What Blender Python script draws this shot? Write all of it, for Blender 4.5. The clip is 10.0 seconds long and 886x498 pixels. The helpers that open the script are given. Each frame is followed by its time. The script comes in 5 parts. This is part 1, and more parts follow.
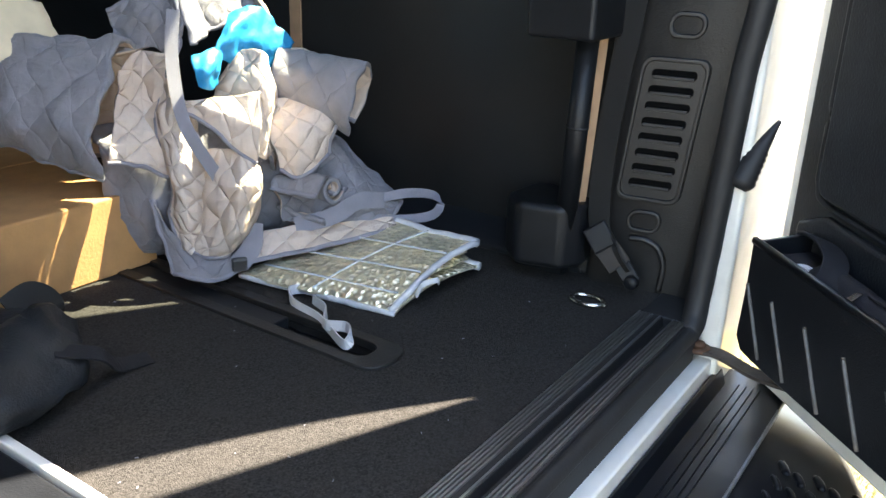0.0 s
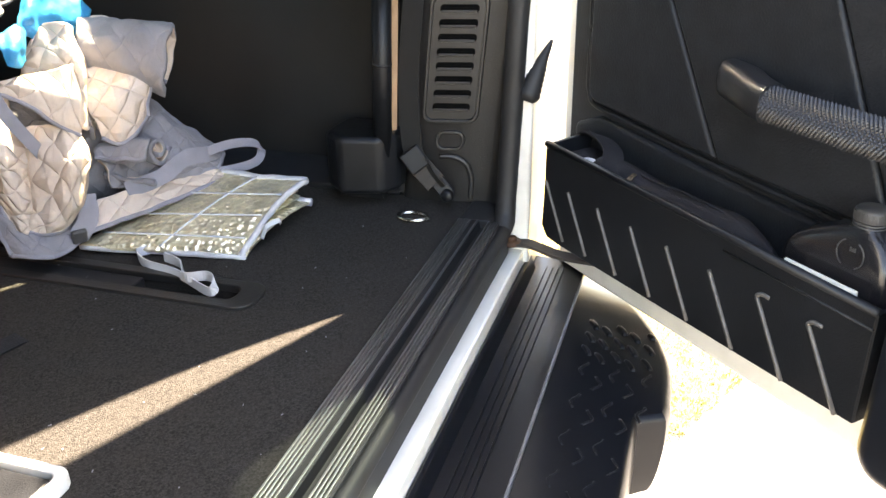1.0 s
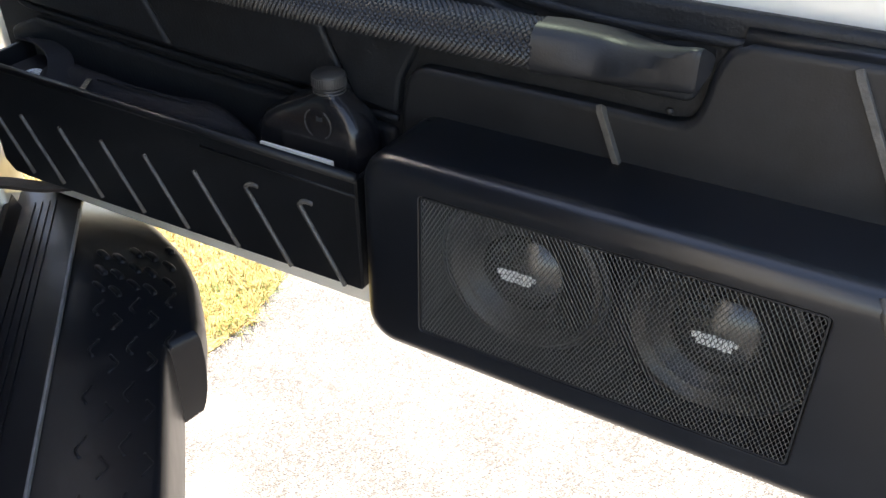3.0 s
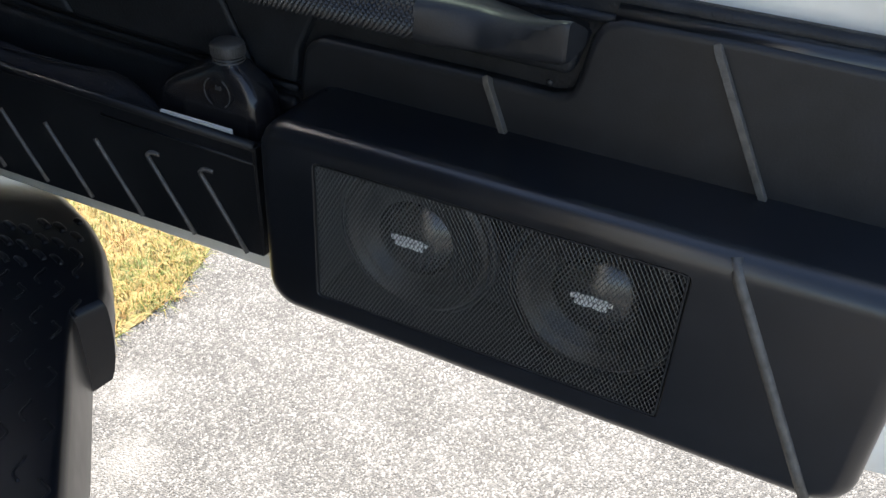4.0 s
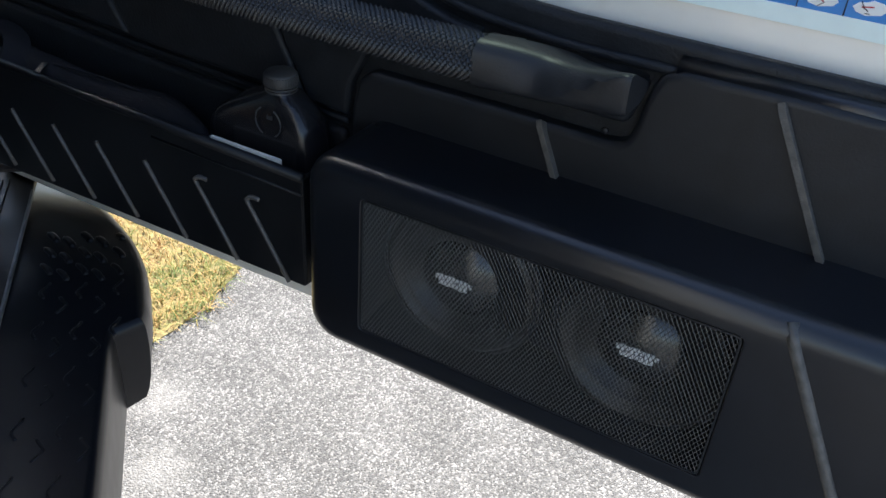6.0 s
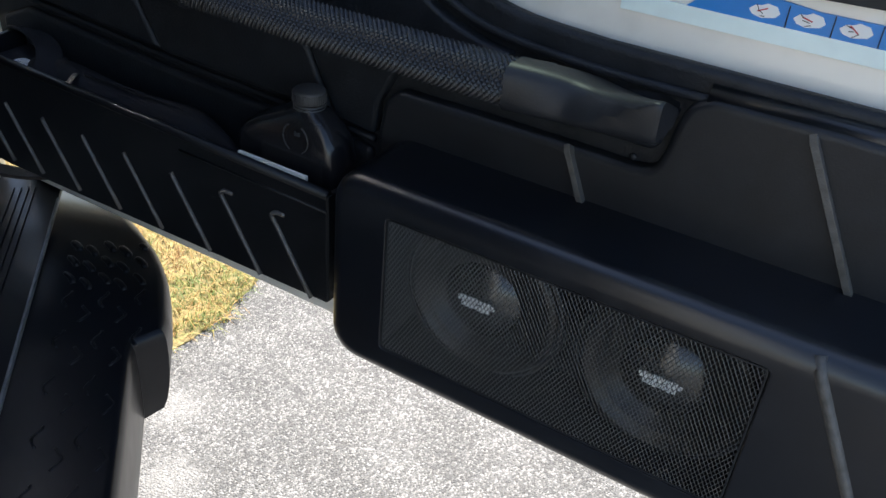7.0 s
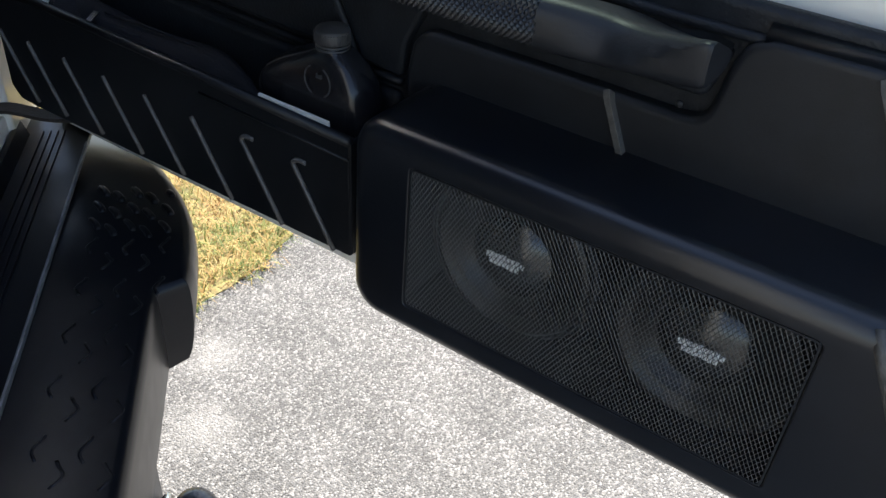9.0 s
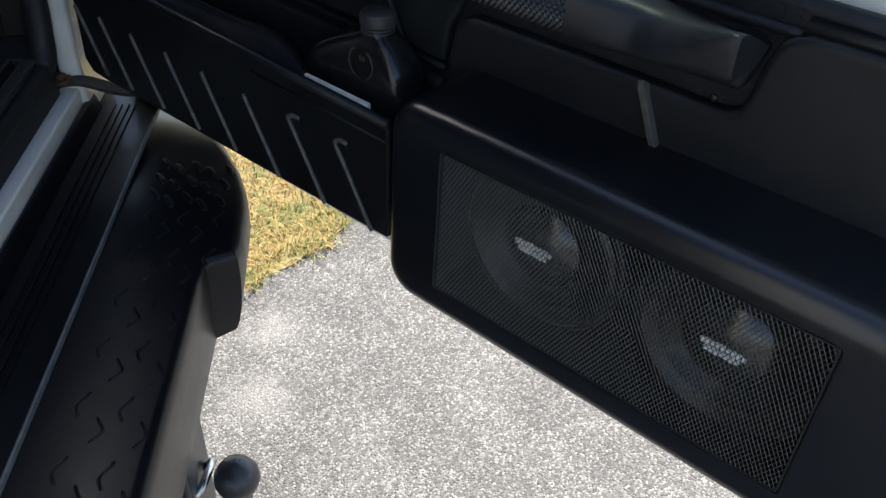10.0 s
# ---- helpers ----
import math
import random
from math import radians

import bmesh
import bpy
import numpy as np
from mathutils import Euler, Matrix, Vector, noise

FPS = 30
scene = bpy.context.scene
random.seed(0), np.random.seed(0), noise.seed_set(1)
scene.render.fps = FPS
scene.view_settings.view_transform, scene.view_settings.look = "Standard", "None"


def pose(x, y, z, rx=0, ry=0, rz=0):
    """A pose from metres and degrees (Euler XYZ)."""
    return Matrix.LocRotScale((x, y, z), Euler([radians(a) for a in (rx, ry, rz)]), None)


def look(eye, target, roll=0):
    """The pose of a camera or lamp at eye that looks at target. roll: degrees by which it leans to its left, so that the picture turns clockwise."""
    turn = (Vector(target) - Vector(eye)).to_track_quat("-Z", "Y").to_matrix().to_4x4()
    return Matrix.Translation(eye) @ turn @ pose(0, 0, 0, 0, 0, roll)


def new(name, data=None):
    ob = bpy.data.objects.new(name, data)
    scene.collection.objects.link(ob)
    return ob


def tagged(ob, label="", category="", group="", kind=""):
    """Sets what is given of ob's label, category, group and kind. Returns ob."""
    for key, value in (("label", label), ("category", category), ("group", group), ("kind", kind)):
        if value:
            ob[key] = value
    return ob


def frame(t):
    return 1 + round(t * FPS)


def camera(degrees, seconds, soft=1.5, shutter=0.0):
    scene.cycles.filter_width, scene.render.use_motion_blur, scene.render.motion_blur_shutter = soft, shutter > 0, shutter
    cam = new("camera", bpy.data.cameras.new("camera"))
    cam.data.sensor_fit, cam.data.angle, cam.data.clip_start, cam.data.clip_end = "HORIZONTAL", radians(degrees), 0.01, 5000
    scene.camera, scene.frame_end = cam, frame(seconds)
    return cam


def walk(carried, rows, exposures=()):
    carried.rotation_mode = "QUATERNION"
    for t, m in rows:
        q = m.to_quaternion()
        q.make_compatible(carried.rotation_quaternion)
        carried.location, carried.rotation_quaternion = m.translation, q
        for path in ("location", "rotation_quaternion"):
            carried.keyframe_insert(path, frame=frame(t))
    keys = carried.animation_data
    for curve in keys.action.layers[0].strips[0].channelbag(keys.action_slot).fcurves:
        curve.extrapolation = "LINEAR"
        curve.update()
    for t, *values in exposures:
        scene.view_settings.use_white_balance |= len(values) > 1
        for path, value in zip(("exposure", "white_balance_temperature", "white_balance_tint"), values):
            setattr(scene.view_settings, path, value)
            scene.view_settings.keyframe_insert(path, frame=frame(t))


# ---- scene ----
cam = camera(55.6, 10.0)

PATH = [
    (0, (-0.435, -0.535, 1.035), (-0.092, 1.3, 0.319), 1.6),
    (0.3, (-0.406, -0.548, 1.04), (0.083, 1.241, 0.303), 0.7),
    (0.5, (-0.429, -0.574, 1.035), (0.185, 1.17, 0.297), -0.0),
    (0.7, (-0.454, -0.604, 1.044), (0.237, 1.092, 0.263), -0.8),
    (1, (-0.532, -0.609, 1.07), (0.29, 0.996, 0.21), -1.1),
    (1.5, (-0.533, -0.622, 1.095), (0.55, 0.835, 0.255), 0.3),
    (2, (-0.505, -0.604, 1.07), (0.808, 0.666, 0.256), 1.9),
    (2.5, (-0.437, -0.592, 1.048), (0.957, 0.452, 0.065), -1.3),
    (3, (-0.43, -0.605, 1.051), (1.003, 0.239, -0.06), -0.3),
    (3.2, (-0.436, -0.617, 1.048), (1.024, 0.164, -0.073), 0.8),
    (4.5, (-0.433, -0.652, 1.059), (1.047, 0.047, -0.09), 2.8),
    (5, (-0.431, -0.648, 1.061), (1.046, 0.047, -0.094), 3.8),
    (5.5, (-0.426, -0.637, 1.064), (1.036, 0.105, -0.082), 3.6),
    (7, (-0.428, -0.62, 1.07), (1.032, 0.197, -0.026), 4.8),
    (7.5, (-0.426, -0.621, 1.069), (1.014, 0.219, -0.035), 4.4),
    (8, (-0.418, -0.624, 1.064), (1.0, 0.226, -0.061), 3.9),
    (8.5, (-0.41, -0.619, 1.059), (0.987, 0.226, -0.097), 4.2),
    (9, (-0.39, -0.616, 1.05), (0.953, 0.256, -0.148), 3.8),
    (9.5, (-0.372, -0.632, 1.042), (0.911, 0.265, -0.203), 2.7),
    (10, (-0.373, -0.646, 1.052), (0.842, 0.361, -0.176), 2.7),
]
EXPOSURES = [(0, 3.6, 7300, 10), (0.5, 3.95, 8300, 15), (1.0, 4.1, 8600, 15), (2.0, 3.8, 8000, 16), (2.5, 3.1, 7800, 16), (3.2, 2.5, 7300, 13), (4.3, 1.65, 6600, 10), (5.0, 1.35, 6400, 10), (5.7, 1.55, 6400, 10), (6.8, 1.7, 6500, 10), (8.5, 1.72, 6600, 10), (10.0, 1.45, 6600, 10)]
walk(cam, [(t, look(eye, target, roll)) for t, eye, target, roll in PATH], EXPOSURES)

# ---- light ----
SUN_AZ, SUN_EL = 22.0, 56.5
world = bpy.data.worlds.new("sky")
scene.world = world
world.use_nodes = True
wn = world.node_tree.nodes
sky = wn.new("ShaderNodeTexSky")
sky.sky_type, sky.sun_disc = "NISHITA", False
sky.sun_elevation, sky.sun_rotation = radians(SUN_EL), radians(90 - SUN_AZ)
wn["Background"].inputs["Strength"].default_value = 0.115
world.node_tree.links.new(sky.outputs[0], wn["Background"].inputs["Color"])
sun = new("sun", bpy.data.lights.new("sun", "SUN"))
sun.data.energy, sun.data.angle, sun.data.color = 4.8, radians(0.5), (1, 0.95, 0.87)
sd = Vector((math.cos(radians(SUN_EL)) * math.cos(radians(SUN_AZ)), math.cos(radians(SUN_EL)) * math.sin(radians(SUN_AZ)), math.sin(radians(SUN_EL))))
sun.matrix_basis = look(sd * 20, (0, 0, 0))


# ---- materials ----
def material(name, colour, rough=0.6, metal=0.0, vary=0.25, scale=40.0, bump=0.2, bump_scale=300.0, spec=0.5, coat=0.0, stain=None, stain_scale=6.0, stain_amount=0.0, sheen=0.0):
    """Principled surface with two scales of colour variation, roughness variation and fine relief."""
    m = bpy.data.materials.new(name)
    m.use_nodes = True
    n, l = m.node_tree.nodes, m.node_tree.links
    b = n["Principled BSDF"]
    b.inputs["Metallic"].default_value = metal
    b.inputs["Specular IOR Level"].default_value = spec
    b.inputs["Coat Weight"].default_value = coat
    b.inputs["Sheen Weight"].default_value = sheen
    co = n.new("ShaderNodeTexCoord")
    fine = n.new("ShaderNodeTexNoise")
    fine.inputs["Scale"].default_value, fine.inputs["Detail"].default_value = scale, 6
    l.new(co.outputs["Object"], fine.inputs["Vector"])
    ramp = n.new("ShaderNodeMapRange")
    ramp.inputs["From Min"].default_value, ramp.inputs["From Max"].default_value = 0.3, 0.7
    ramp.inputs["To Min"].default_value, ramp.inputs["To Max"].default_value = 1 - vary, 1 + vary
    l.new(fine.outputs[0], ramp.inputs["Value"])
    mul = n.new("ShaderNodeVectorMath")
    mul.operation = "SCALE"
    mul.inputs[0].default_value = colour
    l.new(ramp.outputs[0], mul.inputs["Scale"])
    last = mul.outputs[0]
    if stain:
        st = n.new("ShaderNodeTexNoise")
        st.inputs["Scale"].default_value, st.inputs["Detail"].default_value = stain_scale, 5
        l.new(co.outputs["Object"], st.inputs["Vector"])
        sr = n.new("ShaderNodeMapRange")
        sr.inputs["From Min"].default_value, sr.inputs["From Max"].default_value = 0.45, 0.72
        sr.inputs["To Max"].default_value = stain_amount
        l.new(st.outputs[0], sr.inputs["Value"])
        mix = n.new("ShaderNodeMix")
        mix.data_type = "RGBA"
        l.new(sr.outputs[0], mix.inputs["Factor"])
        l.new(last, mix.inputs["A"])
        mix.inputs["B"].default_value = (*stain, 1)
        last = mix.outputs["Result"]
    l.new(last, b.inputs["Base Color"])
    rr = n.new("ShaderNodeMapRange")
    rr.inputs["To Min"].default_value, rr.inputs["To Max"].default_value = max(rough - 0.05, 0.02), min(rough + 0.05, 1)
    l.new(fine.outputs[0], rr.inputs["Value"])
    l.new(rr.outputs[0], b.inputs["Roughness"])
    if bump:
        bn = n.new("ShaderNodeTexNoise")
        bn.inputs["Scale"].default_value, bn.inputs["Detail"].default_value = bump_scale, 3
        l.new(co.outputs["Object"], bn.inputs["Vector"])
        bp = n.new("ShaderNodeBump")
        bp.inputs["Strength"].default_value, bp.inputs["Distance"].default_value = bump, 0.002
        l.new(bn.outputs[0], bp.inputs["Height"])
        l.new(bp.outputs[0], b.inputs["Normal"])
    return m


BLACK_PLASTIC = material("black_plastic", (0.008, 0.009, 0.011), 0.38, spec=0.32, bump=0.25, bump_scale=700, vary=0.2)
SPEAKER_SHELL = material("speaker_shell_plastic", (0.005, 0.0065, 0.010), 0.3, spec=0.6, bump=0.03, bump_scale=600, vary=0.15, stain=(0.02, 0.021, 0.024), stain_scale=14, stain_amount=0.15)
VINYL = material("black_vinyl", (0.015, 0.0168, 0.020), 0.45, spec=0.28, bump=0.35, bump_scale=420, vary=0.25)
MOULD = material("black_moulded_plastic", (0.0125, 0.0138, 0.0165), 0.42, spec=0.36, bump=0.1, bump_scale=600, vary=0.2, stain=(0.04, 0.037, 0.035), stain_scale=9, stain_amount=0.12)
# pocket ribs: catch light on black plastic, put into a greyer colour
RIB_CATCHLIGHT = material("rib_catchlight_grey", (0.09, 0.084, 0.078), 0.45, bump=0.2, bump_scale=500, vary=0.3, scale=120)
RIB_GREY = material("grey_worn_ridge", (0.085, 0.080, 0.073), 0.5, bump=0.3, bump_scale=500, vary=0.35, scale=120)
CARPET = material("black_carpet", (0.041, 0.038, 0.0355), 0.95, bump=1.0, bump_scale=900, vary=0.5, scale=500, spec=0.05, stain=(0.048, 0.043, 0.039), stain_scale=30, stain_amount=0.4)
WALL_BLACK = material("black_trim_board", (0.016, 0.0165, 0.017), 0.42, spec=0.35, bump=0.15, bump_scale=250, vary=0.2, scale=8)
PILLAR_GREY = material("dark_grey_pillar_trim", (0.016, 0.0152, 0.0148), 0.40, bump=0.25, bump_scale=500, vary=0.15)
RUBBER = material("black_rubber", (0.015, 0.015, 0.016), 0.6, bump=0.1)
KICK = material("ribbed_sill_plate", (0.35, 0.355, 0.36), 0.36, metal=0.93, bump=0.03, vary=0.08, scale=25)
WHITE_PAINT = material("white_car_paint", (0.89, 0.85, 0.77), 0.22, vary=0.04, scale=12, bump=0, coat=0.3, stain=(0.42, 0.36, 0.27), stain_scale=22, stain_amount=0.2)
STEP = material("black_step_plastic", (0.006, 0.0072, 0.010), 0.30, spec=0.27, bump=0.02, bump_scale=400, vary=0.1, stain=(0.014, 0.015, 0.018), stain_scale=7, stain_amount=0.1)
EDGE_PALE = material("pale_step_edge", (0.17, 0.17, 0.175), 0.4, spec=0.6, bump=0.1, vary=0.3, scale=90)
CHROME = material("galvanised_steel", (0.62, 0.6, 0.56), 0.25, metal=1.0, bump=0.05, vary=0.1)
RUST = material("brown_leather_strap", (0.10, 0.045, 0.022), 0.6, bump=0.5, vary=0.35, scale=90)
STRAP_DARK = material("dark_leather", (0.03, 0.022, 0.018), 0.6, bump=0.5, vary=0.35, scale=90)
TAN_BELT = material("tan_webbing", (0.42, 0.26, 0.15), 0.8, bump=0.4, bump_scale=900, vary=0.12)
GREY_BELT = material("grey_seat_belt_webbing", (0.012, 0.0115, 0.011), 0.75, bump=0.5, bump_scale=1200, vary=0.15)
BELT_END = material("brown_grey_webbing", (0.042, 0.036, 0.031), 0.8, bump=0.5, bump_scale=1200, vary=0.15)
PIPING = material("grey_binding_tape", (0.24, 0.23, 0.265), 0.8, bump=0.5, bump_scale=1200, vary=0.1)
CYAN = material("cyan_nylon", (0.006, 0.24, 0.50), 0.5, bump=0.3, bump_scale=200, vary=0.15)
FOIL_EDGE = material("silver_grey_tape", (0.55, 0.55, 0.57), 0.45, bump=0.2, vary=0.08)
CARDBOARD = material("brown_cardboard", (0.50, 0.255, 0.10), 0.85, bump=0.25, bump_scale=250, vary=0.1, stain=(0.3, 0.15, 0.06), stain_scale=8, stain_amount=0.25)
PAPER = material("white_paper", (0.75, 0.73, 0.68), 0.8, bump=0.1, vary=0.04)
POUCH = material("dark_grey_pouch_fabric", (0.013, 0.0135, 0.017), 0.7, spec=0.25, bump=0.5, bump_scale=700, vary=0.25)
PRINT_WHITE = material("white_print", (0.85, 0.85, 0.83), 0.6, bump=0, vary=0.05)
BOTTLE = material("black_bottle_plastic", (0.012, 0.012, 0.014), 0.22, bump=0.05, vary=0.15)
CAP = material("dark_grey_cap", (0.05, 0.049, 0.049), 0.5, bump=0.1)
MESH_METAL = material("grey_metal_mesh", (0.085, 0.083, 0.080), 0.40, metal=0.3, bump=0, vary=0.15)
CONE = material("speaker_cone_paper", (0.010, 0.0095, 0.009), 0.34, bump=0.2, vary=0.2)
BALL = material("black_tow_ball_cover", (0.025, 0.027, 0.031), 0.35, bump=0.3, bump_scale=200, vary=0.3)
STICKER = material("blue_sticker", (0.02, 0.22, 0.62), 0.3, bump=0, vary=0.06)
# glare on the white frame under the sticker, painted as pale cyan
STICKER_GLARE = material("pale_cyan_glare", (0.80, 0.92, 0.89), 0.3, bump=0, vary=0.05)
RED_PRINT = material("red_print", (0.5, 0.03, 0.04), 0.4, bump=0, vary=0.05)
DARK_LINING = material("dark_headlining", (0.05, 0.05, 0.05), 0.9, bump=0.3, vary=0.2)


def glass_material(name, tint):
    """Tinted pane: mostly see-through, with a faint reflection."""
    m = bpy.data.materials.new(name)
    m.use_nodes = True
    n, l = m.node_tree.nodes, m.node_tree.links
    tr, gl, mix = (n.new(k) for k in ("ShaderNodeBsdfTransparent", "ShaderNodeBsdfGlossy", "ShaderNodeMixShader"))
    tr.inputs[0].default_value = (*tint, 1)
    gl.inputs["Roughness"].default_value = 0.02
    mix.inputs[0].default_value = 0.07
    l.new(tr.outputs[0], mix.inputs[1])
    l.new(gl.outputs[0], mix.inputs[2])
    l.new(mix.outputs[0], n["Material Output"].inputs["Surface"])
    return m


GLASS = glass_material("green_tinted_glass", (0.86, 0.89, 0.82))
PRIVACY = glass_material("dark_tinted_glass", (0.235, 0.272, 0.262))
# near-black paint for the shade inside the vent slots
VENT_SHADE = material("vent_slot_shade", (0.003, 0.003, 0.003), 0.9, bump=0, spec=0.05)


def asphalt_material():
    m = bpy.data.materials.new("pale_chip_asphalt")
    m.use_nodes = True
    n, l = m.node_tree.nodes, m.node_tree.links
    b = n["Principled BSDF"]
    co = n.new("ShaderNodeTexCoord")
    vo = n.new("ShaderNodeTexVoronoi")
    vo.inputs["Scale"].default_value = 310
    l.new(co.outputs["Object"], vo.inputs["Vector"])
    ramp = n.new("ShaderNodeValToRGB")
    e = ramp.color_ramp.elements
    e[0].position, e[0].color = 0.0, (0.080, 0.076, 0.072, 1)
    e[1].position, e[1].color = 1.0, (0.30, 0.287, 0.268, 1)
    for at, c in ((0.35, (0.107, 0.103, 0.098, 1)), (0.72, (0.158, 0.152, 0.144, 1))):
        ramp.color_ramp.elements.new(at).color = c
    sep = n.new("ShaderNodeSeparateColor")
    l.new(vo.outputs["Color"], sep.inputs[0])
    l.new(sep.outputs[0], ramp.inputs[0])
    big = n.new("ShaderNodeTexNoise")
    big.inputs["Scale"].default_value, big.inputs["Detail"].default_value = 7, 6
    l.new(co.outputs["Object"], big.inputs["Vector"])
    br = n.new("ShaderNodeMapRange")
    br.inputs["From Min"].default_value, br.inputs["From Max"].default_value = 0.35, 0.7
    br.inputs["To Min"].default_value, br.inputs["To Max"].default_value = 0.86, 1.18
    l.new(big.outputs[0], br.inputs["Value"])
    mul = n.new("ShaderNodeVectorMath")
    mul.operation = "SCALE"
    l.new(ramp.outputs[0], mul.inputs[0])
    l.new(br.outputs[0], mul.inputs["Scale"])
    # two pale worn spots
    last = mul.outputs[0]
    for x, y, r in ((0.281, 0.283, 0.062), (0.158, 0.175, 0.07)):
        dist = n.new("ShaderNodeVectorMath")
        dist.operation, dist.inputs[1].default_value = "DISTANCE", (x, y, 0)
        l.new(co.outputs["Object"], dist.inputs[0])
        add = n.new("ShaderNodeMath")
        add.operation, add.inputs[1].default_value = "MULTIPLY_ADD", 0.09
        rough = n.new("ShaderNodeTexNoise")
        rough.inputs["Scale"].default_value = 45
        l.new(co.outputs["Object"], rough.inputs["Vector"])
        l.new(rough.outputs[0], add.inputs[0])
        l.new(dist.outputs["Value"], add.inputs[2])
        fall = n.new("ShaderNodeMapRange")
        fall.inputs["From Min"].default_value, fall.inputs["From Max"].default_value = r + 0.05, r - 0.01
        fall.inputs["To Max"].default_value = 0.4
        l.new(add.outputs[0], fall.inputs["Value"])
        mix = n.new("ShaderNodeMix")
        mix.data_type = "RGBA"
        mix.inputs["B"].default_value = (0.36, 0.345, 0.32, 1)
        l.new(fall.outputs[0], mix.inputs["Factor"])
        l.new(last, mix.inputs["A"])
        last = mix.outputs["Result"]
    l.new(last, b.inputs["Base Color"])
    b.inputs["Roughness"].default_value = 0.85
    bp = n.new("ShaderNodeBump")
    bp.inputs["Strength"].default_value, bp.inputs["Distance"].default_value = 0.85, 0.004
    inv = n.new("ShaderNodeMath")
    inv.operation = "SUBTRACT"
    inv.inputs[0].default_value = 1
    l.new(vo.outputs["Distance"], inv.inputs[1])
    l.new(inv.outputs[0], bp.inputs["Height"])
    l.new(bp.outputs[0], b.inputs["Normal"])
    return m


ASPHALT = asphalt_material()


def quilt_material(m, depth, wrinkle):
    """Adds diamond stitch lines, from the sheet's own coordinates, and soft wrinkles to a cloth."""
    n, l = m.node_tree.nodes, m.node_tree.links
    uv = n.new("ShaderNodeUVMap")
    mp = n.new("ShaderNodeMapping")
    mp.inputs["Rotation"].default_value = (0, 0, radians(45))
    mp.inputs["Scale"].default_value = (34, 34, 34)
    l.new(uv.outputs[0], mp.inputs[0])
    sep = n.new("ShaderNodeSeparateXYZ")
    l.new(mp.outputs[0], sep.inputs[0])
    tri = []
    for k in range(2):
        pp = n.new("ShaderNodeMath")
        pp.operation, pp.inputs[1].default_value = "PINGPONG", 0.5
        l.new(sep.outputs[k], pp.inputs[0])
        tri.append(pp)
    mn = n.new("ShaderNodeMath")
    mn.operation = "MINIMUM"
    l.new(tri[0].outputs[0], mn.inputs[0])
    l.new(tri[1].outputs[0], mn.inputs[1])
    pw = n.new("ShaderNodeMath")
    pw.operation, pw.inputs[1].default_value = "POWER", 0.5
    l.new(mn.outputs[0], pw.inputs[0])
    old = next(x for x in n if x.type == "BUMP")
    bp = n.new("ShaderNodeBump")
    bp.inputs["Strength"].default_value, bp.inputs["Distance"].default_value = 0.85, depth
    l.new(pw.outputs[0], bp.inputs["Height"])
    co = next(x for x in n if x.type == "TEX_COORD")
    wr = n.new("ShaderNodeTexNoise")
    wr.inputs["Scale"].default_value, wr.inputs["Detail"].default_value, wr.inputs["Distortion"].default_value = 38, 4, 1.2
    l.new(co.outputs["Object"], wr.inputs["Vector"])
    wb = n.new("ShaderNodeBump")
    wb.inputs["Strength"].default_value, wb.inputs["Distance"].default_value = wrinkle, 0.012
    l.new(wr.outputs[0], wb.inputs["Height"])
    l.new(old.outputs[0], wb.inputs["Normal"])
    l.new(wb.outputs[0], bp.inputs["Normal"])
    l.new(bp.outputs[0], n["Principled BSDF"].inputs["Normal"])
    return m


QUILT = quilt_material(material("cream_quilted_lining", (0.64, 0.52, 0.44), 0.85, bump=0.35, bump_scale=900, vary=0.1, stain=(0.4, 0.27, 0.17), stain_scale=10, stain_amount=0.4), 0.007, 0.35)
QUILT_GREY = quilt_material(material("grey_quilted_polyester", (0.225, 0.213, 0.235), 0.85, bump=0.5, bump_scale=1000, vary=0.12, sheen=0.1, stain=(0.16, 0.15, 0.16), stain_scale=12, stain_amount=0.4), 0.0035, 0.3)


def soft(pts, steps=5):
    """A flat outline smoothed through its points, open at its ends."""
    return [(p.x, p.y) for p in curve([(a, b, 0) for a, b in pts], steps)]


def soft_loop(pts, steps=4):
    """The same for a closed outline."""
    k = len(pts)
    return soft([pts[-2], pts[-1], *pts, pts[0]], steps)[2 * steps:(k + 2) * steps]


# ---- building helpers ----
VEHICLE = pose(0.005, 0.25, 0, 0, 0, 45)  # vehicle frame: x to its right from the hinge corner, y forwards


def part(name, bm, mat, parent=None, label="", smooth=False, bevel=0.0, seg=2, sub=0):
    me = bpy.data.meshes.new(name)
    bmesh.ops.recalc_face_normals(bm, faces=bm.faces)
    bm.to_mesh(me)
    bm.free()
    for mm in mat if isinstance(mat, (list, tuple)) else [mat]:
        me.materials.append(mm)
    ob = new(name, me)
    if parent:
        ob.parent = parent
    if smooth or bevel:
        for p in me.polygons:
            p.use_smooth = True
    if bevel:
        mod = ob.modifiers.new("bevel", "BEVEL")
        mod.width, mod.segments, mod.limit_method, mod.angle_limit = bevel, seg, "ANGLE", radians(35)
        mod.harden_normals = True
    if sub:
        mod = ob.modifiers.new("sub", "SUBSURF")
        mod.levels = mod.render_levels = sub
    if label:
        tagged(ob, label)
    return ob


def empty(name, label, category, m=None, kind="", group=""):
    ob = new(name)
    if m is not None:
        ob.matrix_basis = m
    return tagged(ob, label, category, group, kind)


